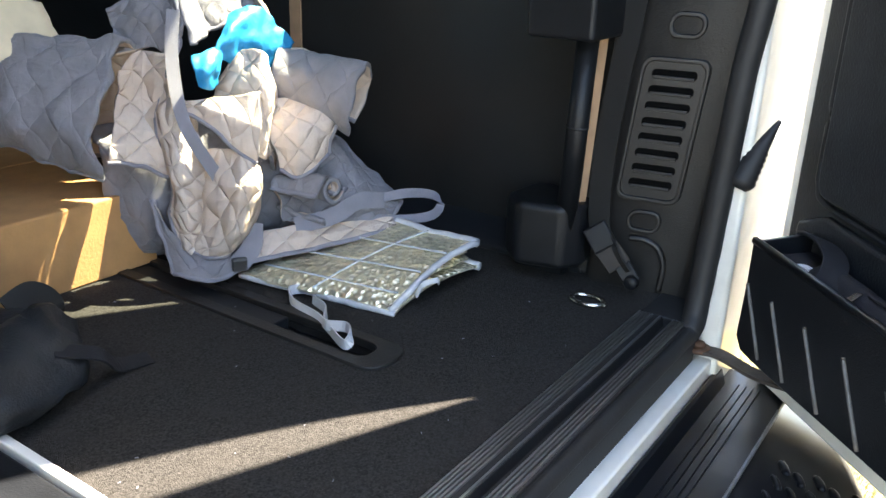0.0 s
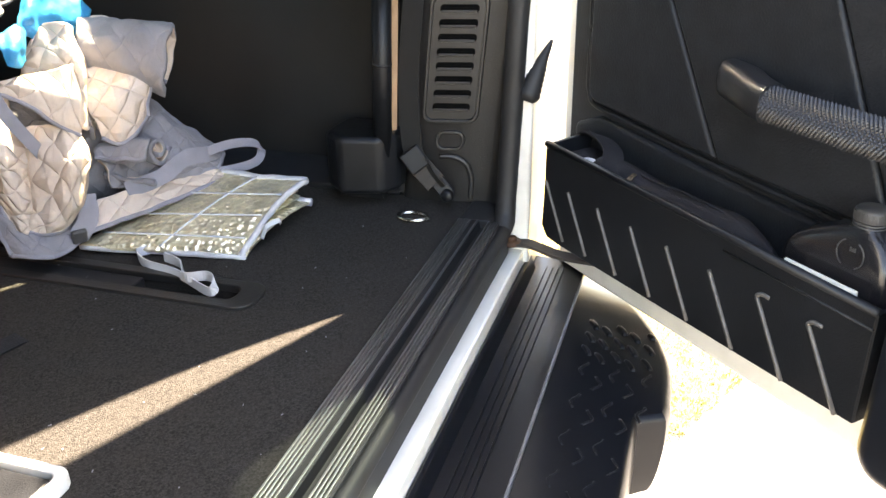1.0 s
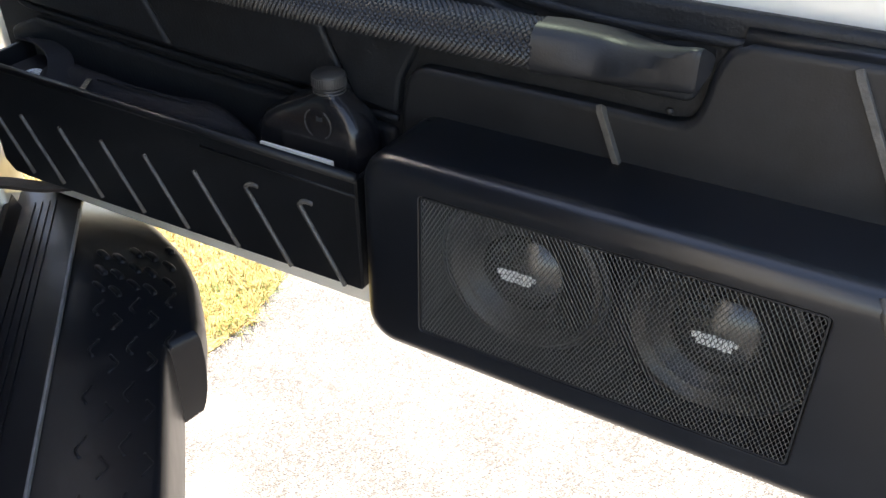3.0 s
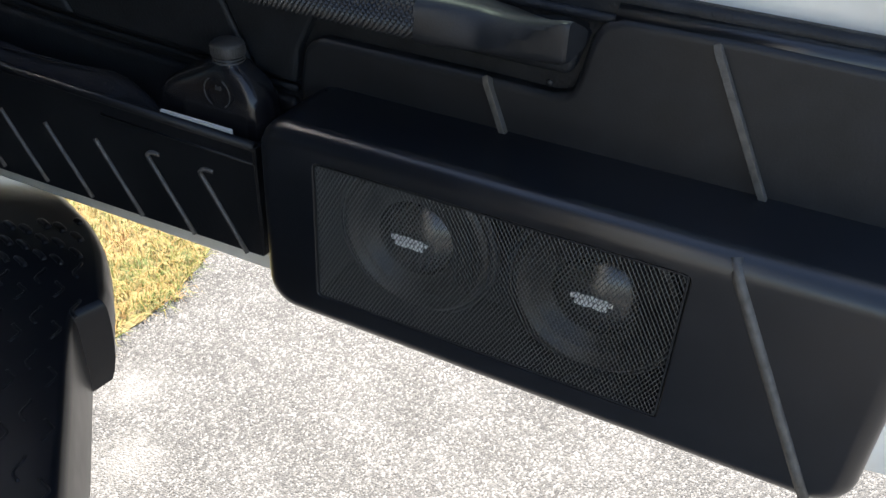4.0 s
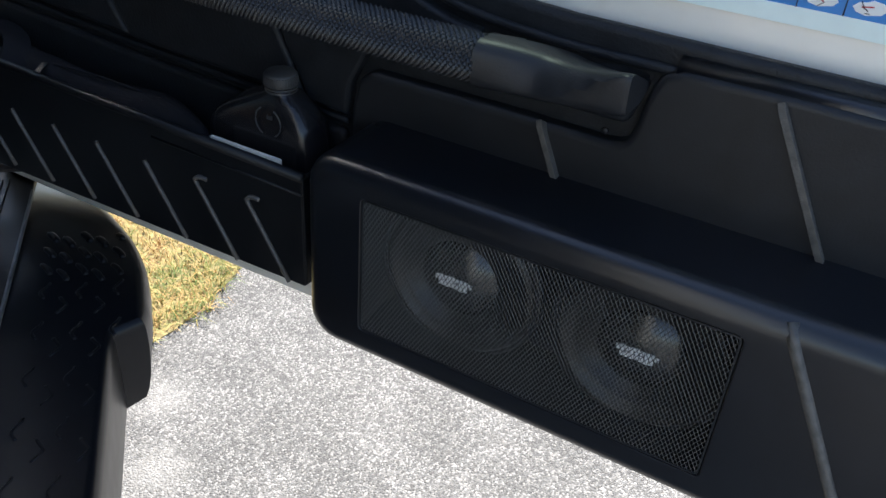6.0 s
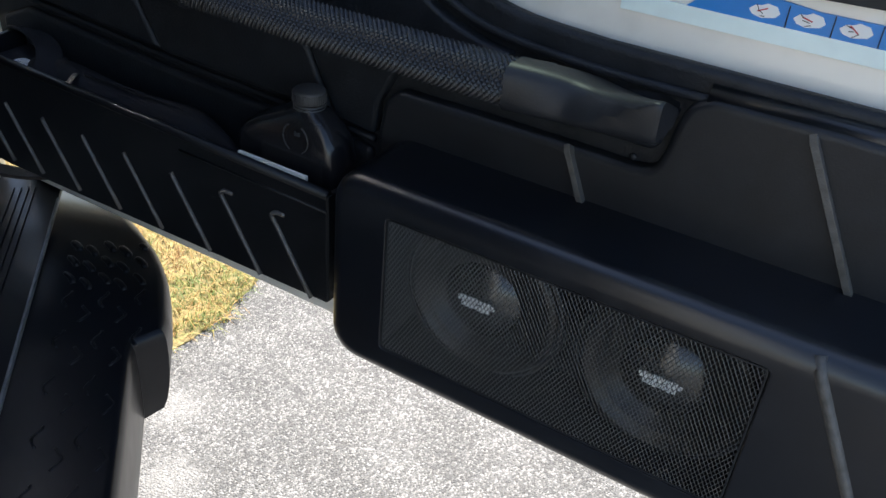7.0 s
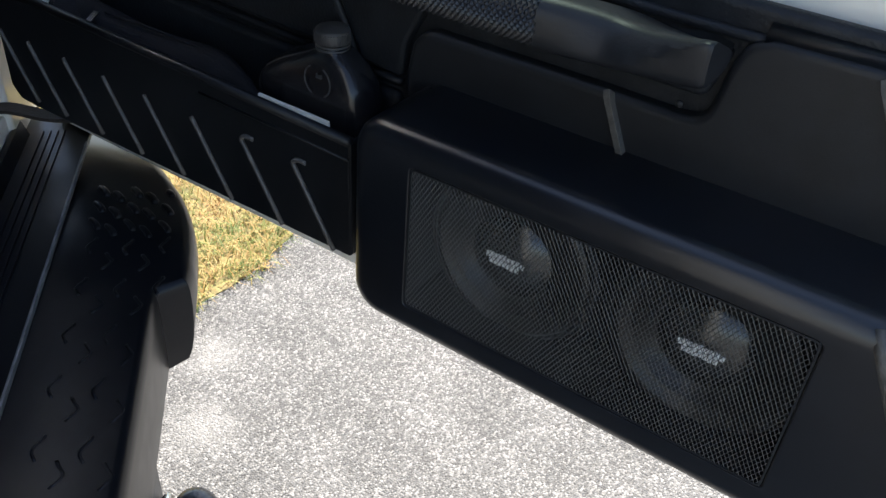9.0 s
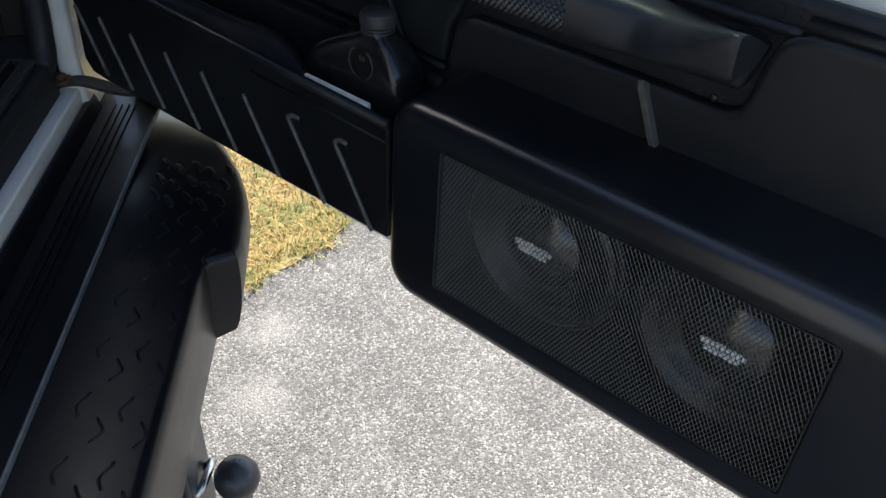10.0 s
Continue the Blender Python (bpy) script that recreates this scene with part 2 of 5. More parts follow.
def box(x0, x1, y0, y1, z0, z1, bm=None):
    bm = bm or bmesh.new()
    r = bmesh.ops.create_cube(bm, size=1)
    for v in r["verts"]:
        v.co = Vector(((x0 + x1) / 2 + v.co.x * (x1 - x0), (y0 + y1) / 2 + v.co.y * (y1 - y0), (z0 + z1) / 2 + v.co.z * (z1 - z0)))
    return bm


def prism(pts, d0, d1, axis="x", bm=None):
    """A flat outline, given in the other two axes in order, pulled from d0 to d1 along the axis."""
    bm = bm or bmesh.new()
    put = {"x": lambda p, d: (d, p[0], p[1]), "y": lambda p, d: (p[0], d, p[1]), "z": lambda p, d: (p[0], p[1], d)}[axis]
    lo = [bm.verts.new(put(p, d0)) for p in pts]
    hi = [bm.verts.new(put(p, d1)) for p in pts]
    bm.faces.new(lo), bm.faces.new(hi[::-1])
    k = len(pts)
    for i in range(k):
        bm.faces.new((lo[i], lo[(i + 1) % k], hi[(i + 1) % k], hi[i]))
    return bm


def ring_prism(outer, inner, d0, d1, axis="x", bm=None):
    """Like prism, with a hole: both outlines have the same number of points."""
    bm = bm or bmesh.new()
    put = {"x": lambda p, d: (d, p[0], p[1]), "y": lambda p, d: (p[0], d, p[1]), "z": lambda p, d: (p[0], p[1], d)}[axis]
    loops = [[bm.verts.new(put(p, d)) for p in pts] for pts in (outer, inner) for d in (d0, d1)]
    k = len(outer)
    for a, b in ((0, 1), (1, 3), (3, 2), (2, 0)):
        for i in range(k):
            j = (i + 1) % k
            bm.faces.new((loops[a][i], loops[a][j], loops[b][j], loops[b][i]))
    return bm


def rounded(x0, x1, y0, y1, r, n=5):
    """Outline of a rectangle with round corners."""
    pts = []
    for cx, cy, a0 in ((x1 - r, y1 - r, 0), (x0 + r, y1 - r, 90), (x0 + r, y0 + r, 180), (x1 - r, y0 + r, 270)):
        for i in range(n + 1):
            a = radians(a0 + 90 * i / n)
            pts.append((cx + r * math.cos(a), cy + r * math.sin(a)))
    return pts


def tube(pts, r, n=10, bm=None, flat=1.0, up=(0, 0, 1), caps=True):
    """A round or flattened bar along points; r may be a list. flat squeezes it along the side that lies nearest to up."""
    bm = bm or bmesh.new()
    pts = [Vector(p) for p in pts]
    rs = r if isinstance(r, (list, tuple)) else [r] * len(pts)
    loops = []
    for i, p in enumerate(pts):
        d = (pts[min(i + 1, len(pts) - 1)] - pts[max(i - 1, 0)]).normalized()
        s = d.cross(Vector(up))
        s = s.normalized() if s.length > 1e-4 else d.orthogonal().normalized()
        w = s.cross(d)
        loops.append([bm.verts.new(p + rs[i] * (math.cos(2 * math.pi * k / n) * s + flat * math.sin(2 * math.pi * k / n) * w)) for k in range(n)])
    for a, b in zip(loops, loops[1:]):
        for k in range(n):
            bm.faces.new((a[k], a[(k + 1) % n], b[(k + 1) % n], b[k]))
    if caps:
        bm.faces.new(loops[0][::-1]), bm.faces.new(loops[-1])
    return bm


def curve(pts, steps=8):
    """Points of a smooth line through pts."""
    p = [Vector(q) for q in pts]
    p = [2 * p[0] - p[1], *p, 2 * p[-1] - p[-2]]
    out = []
    for i in range(1, len(p) - 2):
        for k in range(steps):
            t = k / steps
            out.append(0.5 * (2 * p[i] + (p[i + 1] - p[i - 1]) * t + (2 * p[i - 1] - 5 * p[i] + 4 * p[i + 1] - p[i + 2]) * t * t + (3 * p[i] - p[i - 1] - 3 * p[i + 1] + p[i + 2]) * t ** 3))
    return out + [p[-2]]


def ribbon(pts, width, thick, across, bm=None):
    """A flat band along points, its width lying along the direction across."""
    bm = bm or bmesh.new()
    pts = [Vector(p) for p in pts]
    loops = []
    for i, p in enumerate(pts):
        d = (pts[min(i + 1, len(pts) - 1)] - pts[max(i - 1, 0)]).normalized()
        w = Vector(across)
        w = (w - w.dot(d) * d).normalized()
        q = w.cross(d)
        loops.append([bm.verts.new(p + sx * w * width / 2 + sy * q * thick / 2) for sx, sy in ((-1, -1), (1, -1), (1, 1), (-1, 1))])
    for a, b in zip(loops, loops[1:]):
        for k in range(4):
            bm.faces.new((a[k], a[(k + 1) % 4], b[(k + 1) % 4], b[k]))
    bm.faces.new(loops[0][::-1]), bm.faces.new(loops[-1])
    return bm


def lathe(profile, centre, axis="z", n=32, bm=None):
    """Turns (radius, height) pairs round an axis through centre."""
    bm = bm or bmesh.new()
    put = {"z": lambda c, s, h: (c, s, h), "x": lambda c, s, h: (h, c, s), "y": lambda c, s, h: (c, h, s)}[axis]
    loops = [[bm.verts.new(Vector(centre) + Vector(put(r * math.cos(2 * math.pi * k / n), r * math.sin(2 * math.pi * k / n), h))) for k in range(n)] for r, h in profile]
    for a, b in zip(loops, loops[1:]):
        for k in range(n):
            bm.faces.new((a[k], a[(k + 1) % n], b[(k + 1) % n], b[k]))
    if profile[0][0] > 0:
        bm.faces.new(loops[0])
    if profile[-1][0] > 0:
        bm.faces.new(loops[-1])
    bmesh.ops.remove_doubles(bm, verts=bm.verts, dist=1e-6)
    return bm


# ---- ground ----
g = bmesh.new()
bmesh.ops.create_grid(g, x_segments=2, y_segments=2, size=600)
tagged(part("ground", g, ASPHALT), "pale grey chip-seal asphalt driveway in full sun", "ground", kind="structure")


# ---- vehicle shell (vehicle frame: x right of the hinge corner, y forwards) ----
def shell(name, bm, mat, label, category, bevel=0.0, smooth=False, kind="structure"):
    ob = part(name, bm, mat, None, "", smooth, bevel)
    ob.matrix_basis = VEHICLE
    return tagged(ob, label, category, kind=kind)


# cargo floor, with the recess for a seat rail left open
FZ = 0.635
SLOT = (-0.312, -0.272, 0.220, 0.80)
f = bmesh.new()
for x0, x1, y0, y1 in ((-0.95, SLOT[0], 0.058, 1.6), (SLOT[1], 0.07, 0.058, 1.6), (SLOT[0], SLOT[1], 0.058, SLOT[2]), (SLOT[0], SLOT[1], SLOT[3], 1.6)):
    box(x0, x1, y0, y1, 0.60, FZ, f)
shell("floor", f, CARPET, "worn black carpet on the cargo floor", "floor")
rail = empty("rail_recess", "black plastic recess for a seat rail sunk in the carpet", "floor recess", VEHICLE)
part("recess_rim", ring_prism(rounded(SLOT[0] - 0.010, SLOT[1] + 0.010, SLOT[2] - 0.016, SLOT[3], 0.022), rounded(SLOT[0] + 0.005, SLOT[1] - 0.004, SLOT[2] + 0.012, SLOT[3] - 0.02, 0.012), FZ - 0.006, FZ + 0.0035, "z"), PILLAR_GREY, rail, bevel=0.0015)
part("recess_tray", box(SLOT[0], SLOT[1], SLOT[2], SLOT[3], 0.60, FZ - 0.018), BLACK_PLASTIC, rail)
part("screw", lathe([(0, 0.004), (0.005, 0.003), (0.006, 0)], (-0.298, 0.236, FZ - 0.0175), n=14), CHROME, rail, "small bright screw", smooth=True)
part("cover_strip", box(SLOT[0] + 0.006, SLOT[1] - 0.006, 0.36, SLOT[3] - 0.03, FZ - 0.018, FZ - 0.001), MOULD, rail, bevel=0.002)

# ribbed sill plate
plate = empty("sill_plate", "ribbed dark metal sill plate along the floor edge", "sill plate", VEHICLE)
PLATE = part("plate_base", prism([(0.003, 0.56), (0.003, FZ + 0.0005), (0.0205, FZ + 0.0005), (0.022, FZ - 0.009), (0.030, FZ - 0.009), (0.0315, FZ + 0.0015), (0.058, FZ + 0.0015), (0.058, 0.56)], -0.93, -0.028, "x"), RUBBER, plate, bevel=0.001)
part("end_cap", box(-0.0275, 0.045, 0.0035, 0.0578, 0.56, FZ + 0.002), RUBBER, plate, "black rubber end piece", bevel=0.002)
for yy in (0.0055, 0.0092, 0.0129, 0.0166, 0.0325, 0.0415, 0.0452, 0.0489, 0.0526, 0.0560):
    part("rib", box(-0.925, -0.031, yy, yy + 0.0024, FZ, FZ + 0.0036), KICK, PLATE, bevel=0.0006)

# rubber seal round the opening
seal_pts = curve([(-0.93, -0.001, 0.625), (-0.3, -0.001, 0.625), (-0.07, -0.001, 0.625), (-0.025, 0.0, 0.630), (-0.006, 0.002, 0.662), (0.0, -0.001, 0.748), (0.0, -0.008, 0.90), (0.0, -0.016, 1.04), (0.0, 0.027, 1.28), (0.0, 0.049, 1.488), (0.0, 0.064, 1.74)])
shell("door_seal", tube(seal_pts, [0.0085] * 17 + [0.0085 + 0.0006 * k for k in range(8)] + [0.0133] * (len(seal_pts) - 25), 12), RUBBER, "black rubber door seal round the opening", "door seal", smooth=True)
shell("seal_carrier", box(-0.93, -0.01, -0.003, 0.003, 0.55, 0.625), RUBBER, "black rubber strip under the door seal", "door seal", bevel=0.001)

# painted sill and rear corner of the body
shell("sill", box(-0.93, 0.012, -0.020, 0.003, 0.45, 0.586), WHITE_PAINT, "white painted rear door sill with chipped edge", "sill", bevel=0.003)
shell("rear_corner_panel", prism([(0.004, 0.57), (0.010, 0.75), (0.010, 1.05), (0.105, 1.05), (0.105, 0.45), (0.004, 0.45)], -0.026, 0.0, "y"), WHITE_PAINT, "white painted rear corner of the body beside the door", "body panel", bevel=0.006)
up = bmesh.new()
for x0, x1 in ((0.004, 0.105), (-1.2, -0.93)):
    prism([(-0.026, 1.05), (0.013, 1.28), (0.035, 1.488), (0.046, 1.65), (0.05, 1.76), (0.08, 1.76), (0.03, 1.05)], x0, x1, "x", up)
shell("rear_upper_corner", up, WHITE_PAINT, "white painted upper rear corners of the body", "body panel")
# added block that keeps sun out of the gap behind the pillar trim
shell("corner_filler", box(0.040, 0.104, -0.002, 0.034, 0.45, 1.05), RUBBER, "black filler added to stop sun leaking between trim and body", "trim")
shell("rear_corner_panel_left", box(-1.2, -0.93, -0.026, 0.0, 0.45, 1.05), WHITE_PAINT, "white painted rear corner panel on the latch side", "body panel", bevel=0.006)
shell("ceiling", box(-1.2, 0.108, 0.05, 1.7, 1.75, 1.80), DARK_LINING, "dark roof lining over the cargo bay", "roof", kind="structure")
# side walls with a glazed opening each; the unseen openings are placed to shape the sun patches
for nm, x0, x1, lab in (("wall_right", 0.075, 0.105, "black trim board along the cargo side"), ("wall_left", -1.16, -1.13, "black trim board along the far cargo side")):
    w = ring_prism([(0.03, 0.56), (1.7, 0.56), (1.7, 1.752), (0.07, 1.752)], [(0.285, 1.25), (0.53, 1.25), (0.53, 1.52), (0.315, 1.52)], x0, x1, "x")
    shell(nm, w, WALL_BLACK, lab, "wall", bevel=0.002)
    shell("window_1" if x0 > 0 else "window_2", box(x0 + 0.012, x0 + 0.016, 0.275, 0.545, 1.235, 1.535), GLASS if x0 > 0 else PRIVACY, "unseen tinted side window pane, added to shape the sun inside", "window")
shell("wall_front", ring_prism([(-1.2, 0.45), (0.108, 0.45), (0.108, 1.8), (-1.2, 1.8)], [(-1.05, 1.12), (-0.04, 1.12), (-0.04, 1.66), (-1.05, 1.66)], 1.7, 1.73, "y"), DARK_LINING, "dark cabin front with the windscreen opening", "wall")
shell("window_3", box(-1.07, -0.02, 1.714, 1.718, 1.10, 1.68), PRIVACY, "tinted windscreen pane at the cabin front", "window")
shell("trim", prism([(0.08, 0.630), (0.03, 0.634), (0.028, 0.642), (0.06, 0.664), (0.08, 0.668)], 0.16, 1.6, "y"), MOULD, "dark plastic skirting strip between carpet and side board", "trim", bevel=0.003)


# ---- pillar trim with vents ----
def pillar():
    p = empty("pillar_trim", "dark grey moulded pillar trim with louvred vent and seat belt anchor", "pillar trim", VEHICLE)
    # body of the trim: profile in plan, pulled upwards
    def lean(bm):
        for v in bm.verts:
            v.co.y -= 0.105 * (v.co.z - 0.748)
        return bm
    def turn(bm):
        """Sets a piece on the slanting face of the trim."""
        for v in bm.verts:
            v.co.y = 0.122 - (0.121 - v.co.y) * 0.857
            v.co.x += 0.18 * (0.122 - v.co.y)
        return lean(bm)
    outline = [(0.030, 0.014), (0.036, 0.024), (0.0345, 0.045), (0.0203, 0.125), (0.027, 0.142), (0.045, 0.15), (0.10, 0.155), (0.10, 0.004), (0.03, 0.004), (0.022, 0.008)]
    body = prism(outline, 0.63, 1.06, "z")
    part("trim_body", lean(body), PILLAR_GREY, p, bevel=0.006, seg=3)
    part("trim_shoulder", lean(box(0.03, 0.10, 0.14, 0.168, 0.63, 1.06)), PILLAR_GREY, p, bevel=0.012, seg=3)
    # vent panel: raised rim, plate and louvres
    y0, y1, z0, z1 = 0.040, 0.118, 0.750, 0.908
    part("vent_rim", turn(ring_prism(rounded(y0 - 0.003, y1 + 0.003, z0 - 0.003, z1 + 0.003, 0.013), rounded(y0 + 0.002, y1 - 0.002, z0 + 0.002, z1 - 0.002, 0.011), 0.0145, 0.022, "x")), PILLAR_GREY, p, bevel=0.0015)
    vp = part("vent_plate", turn(prism(rounded(y0 + 0.002, y1 - 0.002, z0 + 0.002, z1 - 0.002, 0.011), 0.0178, 0.022, "x")), PILLAR_GREY, p)
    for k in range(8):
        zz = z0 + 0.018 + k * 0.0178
        # closed piece on the plate; the depth of the slot is only painted dark
        part("vent_slot", turn(prism(rounded(y0 + 0.011, y1 - 0.011, zz - 0.0052, zz + 0.0052, 0.005, 4), 0.0172, 0.021, "x")), VENT_SHADE, vp, "vent slot with its inner shade painted black")
        part("louvre", turn(box(0.0160, 0.021, y0 + 0.0135, y1 - 0.0135, zz - 0.0056, zz - 0.0018)), PILLAR_GREY, vp, bevel=0.001)
    for zc in (0.722, 0.945):
        part("pressed_oval", turn(ring_prism(rounded(0.054, 0.099, zc - 0.014, zc + 0.014, 0.0135), rounded(0.059, 0.094, zc - 0.009, zc + 0.009, 0.0088), 0.0165, 0.022, "x")), PILLAR_GREY, p, bevel=0.0015)
    part("arch_rim", turn(tube(curve([(0.0175, 0.036, 0.64), (0.0185, 0.038, 0.672), (0.0185, 0.05, 0.692), (0.0185, 0.07, 0.70), (0.0185, 0.09, 0.70)]), 0.004, 8)), PILLAR_GREY, p, smooth=True)


pillar()


def seat_belt():
    s = empty("seat_belt", "grey seat belt strap with buckle end bolted to the pillar", "seat belt", VEHICLE)
    part("webbing", ribbon(curve([(0.012, 0.115, 0.99), (0.012, 0.135, 0.82), (0.004, 0.132, 0.72), (0.0, 0.115, 0.69), (0.0, 0.092, 0.664)]), 0.03, 0.002, (0.25, 1, 0.5)), GREY_BELT, s)
    part("anchor_strap", ribbon([(-0.003, 0.120, 0.694), (-0.002, 0.098, 0.671)], 0.030, 0.005, (0.3, -0.65, 0.62)), BELT_END, s, "brown folded webbing end", bevel=0.002)
    part("anchor_plate", ribbon([(0.0, 0.097, 0.674), (0.0, 0.081, 0.654)], 0.020, 0.005, (0.3, -0.65, 0.62)), BLACK_PLASTIC, s, bevel=0.002)
    part("bolt", lathe([(0, 0.008), (0.006, 0.008), (0.008, 0.006), (0.009, 0)], (0, 0, 0), n=16), BLACK_PLASTIC, s, "dark bolt head", smooth=True).matrix_basis = pose(-0.002, 0.082, 0.656, 0, -90, 0)
    part("tongue", ribbon([(-0.002, 0.136, 0.714), (-0.005, 0.116, 0.690)], 0.030, 0.009, (0.3, -0.65, 0.62)), BLACK_PLASTIC, s, bevel=0.003)


seat_belt()


def strut():
    s = empty("folding_seat_strut", "black tubular strut standing in a plastic foot against the side board", "seat strut", VEHICLE @ pose(0.022, 0.010, 0))
    part("tube", tube([(-0.029, 0.160, 0.70), (-0.033, 0.148, 0.94)], 0.0125, 18), BLACK_PLASTIC, s, smooth=True)
    part("joint_ring", tube([(-0.0312, 0.1538, 0.826), (-0.0312, 0.1536, 0.829)], 0.0131, 18), RUBBER, s, smooth=True)
    part("foot", prism([(-0.046, 0.156), (-0.02, 0.139), (0.014, 0.141), (0.036, 0.160), (0.036, 0.236), (-0.030, 0.241), (-0.060, 0.210)], 0.655, 0.735, "z"), BLACK_PLASTIC, s, bevel=0.009, seg=3)
    part("foot_base", prism([(-0.01, 0.17), (0.05, 0.165), (0.05, 0.235), (-0.01, 0.235)], 0.6345, 0.657, "z"), BLACK_PLASTIC, s)
    part("clamp", box(-0.082, 0.012, 0.12, 0.2, 0.928, 1.0), BLACK_PLASTIC, s, bevel=0.006, seg=3)
    part("tan_strap", ribbon([(-0.010, 0.152, 0.712), (-0.012, 0.140, 0.93)], 0.011, 0.003, (1, -0.6, 0)), TAN_BELT, s, "tan webbing strap")


strut()
tagged(part("wall_strap", ribbon(curve([(0.072, 0.677, 1.05), (0.072, 0.677, 0.95), (0.071, 0.677, 0.80)]), 0.022, 0.003, (0, 1, 0)), TAN_BELT), "tan webbing strap hanging on the side board", "strap").matrix_basis = VEHICLE

dr = empty("lashing_ring", "oval steel lashing ring lying on the carpet", "lashing ring", VEHICLE)
rp = [(-0.043 + 0.013 * math.cos(a), 0.117 + 0.0195 * math.sin(a), 0.6385) for a in [2 * math.pi * k / 24 for k in range(25)]]
part("ring", tube(rp, 0.0032, 8, caps=False), CHROME, dr, smooth=True)
part("ring_clip", box(-0.048, -0.038, 0.093, 0.102, 0.635, 0.6395), CHROME, dr, bevel=0.001)


# ---- check strap and cable gaiter between body and door ----
ck = empty("check_strap", "brown leather door check strap bolted to the sill", "check strap")
part("strap_band", ribbon(curve([(0.002, 0.246, 0.597), (0.022, 0.226, 0.600), (0.05, 0.195, 0.590), (0.085, 0.165, 0.585)]), 0.02, 0.004, (0.7, 0.6, 0)), STRAP_DARK, ck)
part("washer", lathe([(0.004, 0.004), (0.012, 0.004), (0.013, 0), (0, 0)], (0.006, 0.242, 0.599), n=20), RUST, ck, "rusty washer", smooth=True)
part("bolt_head", lathe([(0, 0.008), (0.006, 0.007), (0.007, 0.002)], (0.006, 0.242, 0.601), n=12), RUST, ck, "rusty bolt head", smooth=True)
ga = empty("cable_gaiter", "black ribbed rubber cable gaiter between body and door", "cable gaiter")
gp, gr = [], []
for k in range(27):
    t = k / 26
    gp.append(Vector((0.021, 0.240, 0.788)).lerp(Vector((0.058, 0.242, 0.858)), t) + Vector((0, 0, 0.004 * math.sin(t * 3))))
    gr.append((0.009, 0.0125)[k] if k < 2 else 0.0142 - 0.0122 * (k - 2) / 24 + (0.0014 if k % 2 and k < 14 else 0))
part("boot", tube(gp, gr, 14), RUBBER, ga, smooth=True)


# ---- rear step bumper ----
def droop(x):
    return 0.33 * max(0, x + 0.19) ** 2


def step():
    s = empty("rear_step", "black moulded plastic rear bumper step with raised tread", "bumper step", VEHICLE)
    plan = [(0.09, -0.021), (0.09, -0.09), (0.05, -0.14), (-0.01, -0.175), (-0.07, -0.200), (-0.107, -0.214), (-0.163, -0.227), (-0.235, -0.231), (-0.254, -0.228), (-0.268, -0.200), (-0.60, -0.199), (-0.93, -0.199), (-0.93, -0.021)]
    plan = plan[:1] + soft(plan[1:8], 4) + plan[8:]
    bm = bmesh.new()
    low = [(x, y + (0.002 + 0.058 * min(1, max(0, (x + 0.262) / 0.05)) if y < -0.06 else 0)) for x, y in plan]
    def mid(k):
        return [(a + (c - a) * k, b + (d - b) * k) for (a, b), (c, d) in zip(plan, low)]
    def inset(pts, d):
        out = []
        for i, (x, y) in enumerate(pts):
            if y > -0.05:
                out.append((x, y))
                continue
            (xa, ya), (xb, yb) = pts[i - 1], pts[(i + 1) % len(pts)]
            q = (Vector((ya - y, x - xa)).normalized() + Vector((y - yb, xb - x)).normalized()) * d / 2
            out.append((x - q.x, y - q.y))
        return out
    rings = [[bm.verts.new((*p, z)) for p in pts] for pts, z in ((inset(plan, 0.012), 0.545), (inset(plan, 0.007), 0.544), (inset(plan, 0.003), 0.5405), (inset(plan, 0.001), 0.536), (plan, 0.530), (plan, 0.51), (mid(0.10), 0.492), (mid(0.30), 0.472), (mid(0.62), 0.455), (low, 0.444))]
    n = len(plan)
    bm.faces.new(rings[0]), bm.faces.new(rings[-1])
    for a, b in zip(rings, rings[1:]):
        for i in range(n):
            bm.faces.new((a[i], a[(i + 1) % n], b[(i + 1) % n], b[i]))
    # the end of the step slopes away towards the corner
    for x in (-0.30, -0.20, -0.17, -0.14, -0.11, -0.08, -0.05, -0.02, 0.02, 0.06):
        bmesh.ops.bisect_plane(bm, geom=bm.verts[:] + bm.edges[:] + bm.faces[:], plane_co=(x, 0, 0), plane_no=(1, 0, 0))
    for v in bm.verts:
        v.co.z -= droop(v.co.x) * min(1, max(0, (v.co.z - 0.44) / 0.1))
    sh = part("step_shell", bm, STEP, s, bevel=0.0008, seg=1)
    ledge = part("rear_ledge", box(-0.93, 0.07, -0.0985, -0.0205, 0.54, 0.5485), STEP, s, bevel=0.0015)
    part("sill_lip", prism([(-0.0206, 0.545), (-0.0206, 0.567), (-0.0235, 0.5685), (-0.027, 0.566), (-0.033, 0.5475), (-0.033, 0.545)], -0.93, 0.03, "x"), STEP, s, bevel=0.001)
    for yy in (-0.0475, -0.0555, -0.0635, -0.071):
        part("ridge", box(-0.93, 0.034, yy, yy + 0.0016, 0.548, 0.5507), STEP, ledge, bevel=0.0004)
    part("edge_ridge", box(-0.93, 0.004, -0.1005, -0.0978, 0.545, 0.5512), EDGE_PALE, s, "pale edge line", bevel=0.0007)
    # raised tread: three rows of stout cleats near the corner, then low hooked ones sinking into the flat of the step
    for k in range(3):
        for j, y in enumerate((-0.1315, -0.1485, -0.1660, -0.1825, -0.2005)):
            x = -0.092 - 0.0314 * k - (0.010 if j % 2 else 0) - 0.003 * j
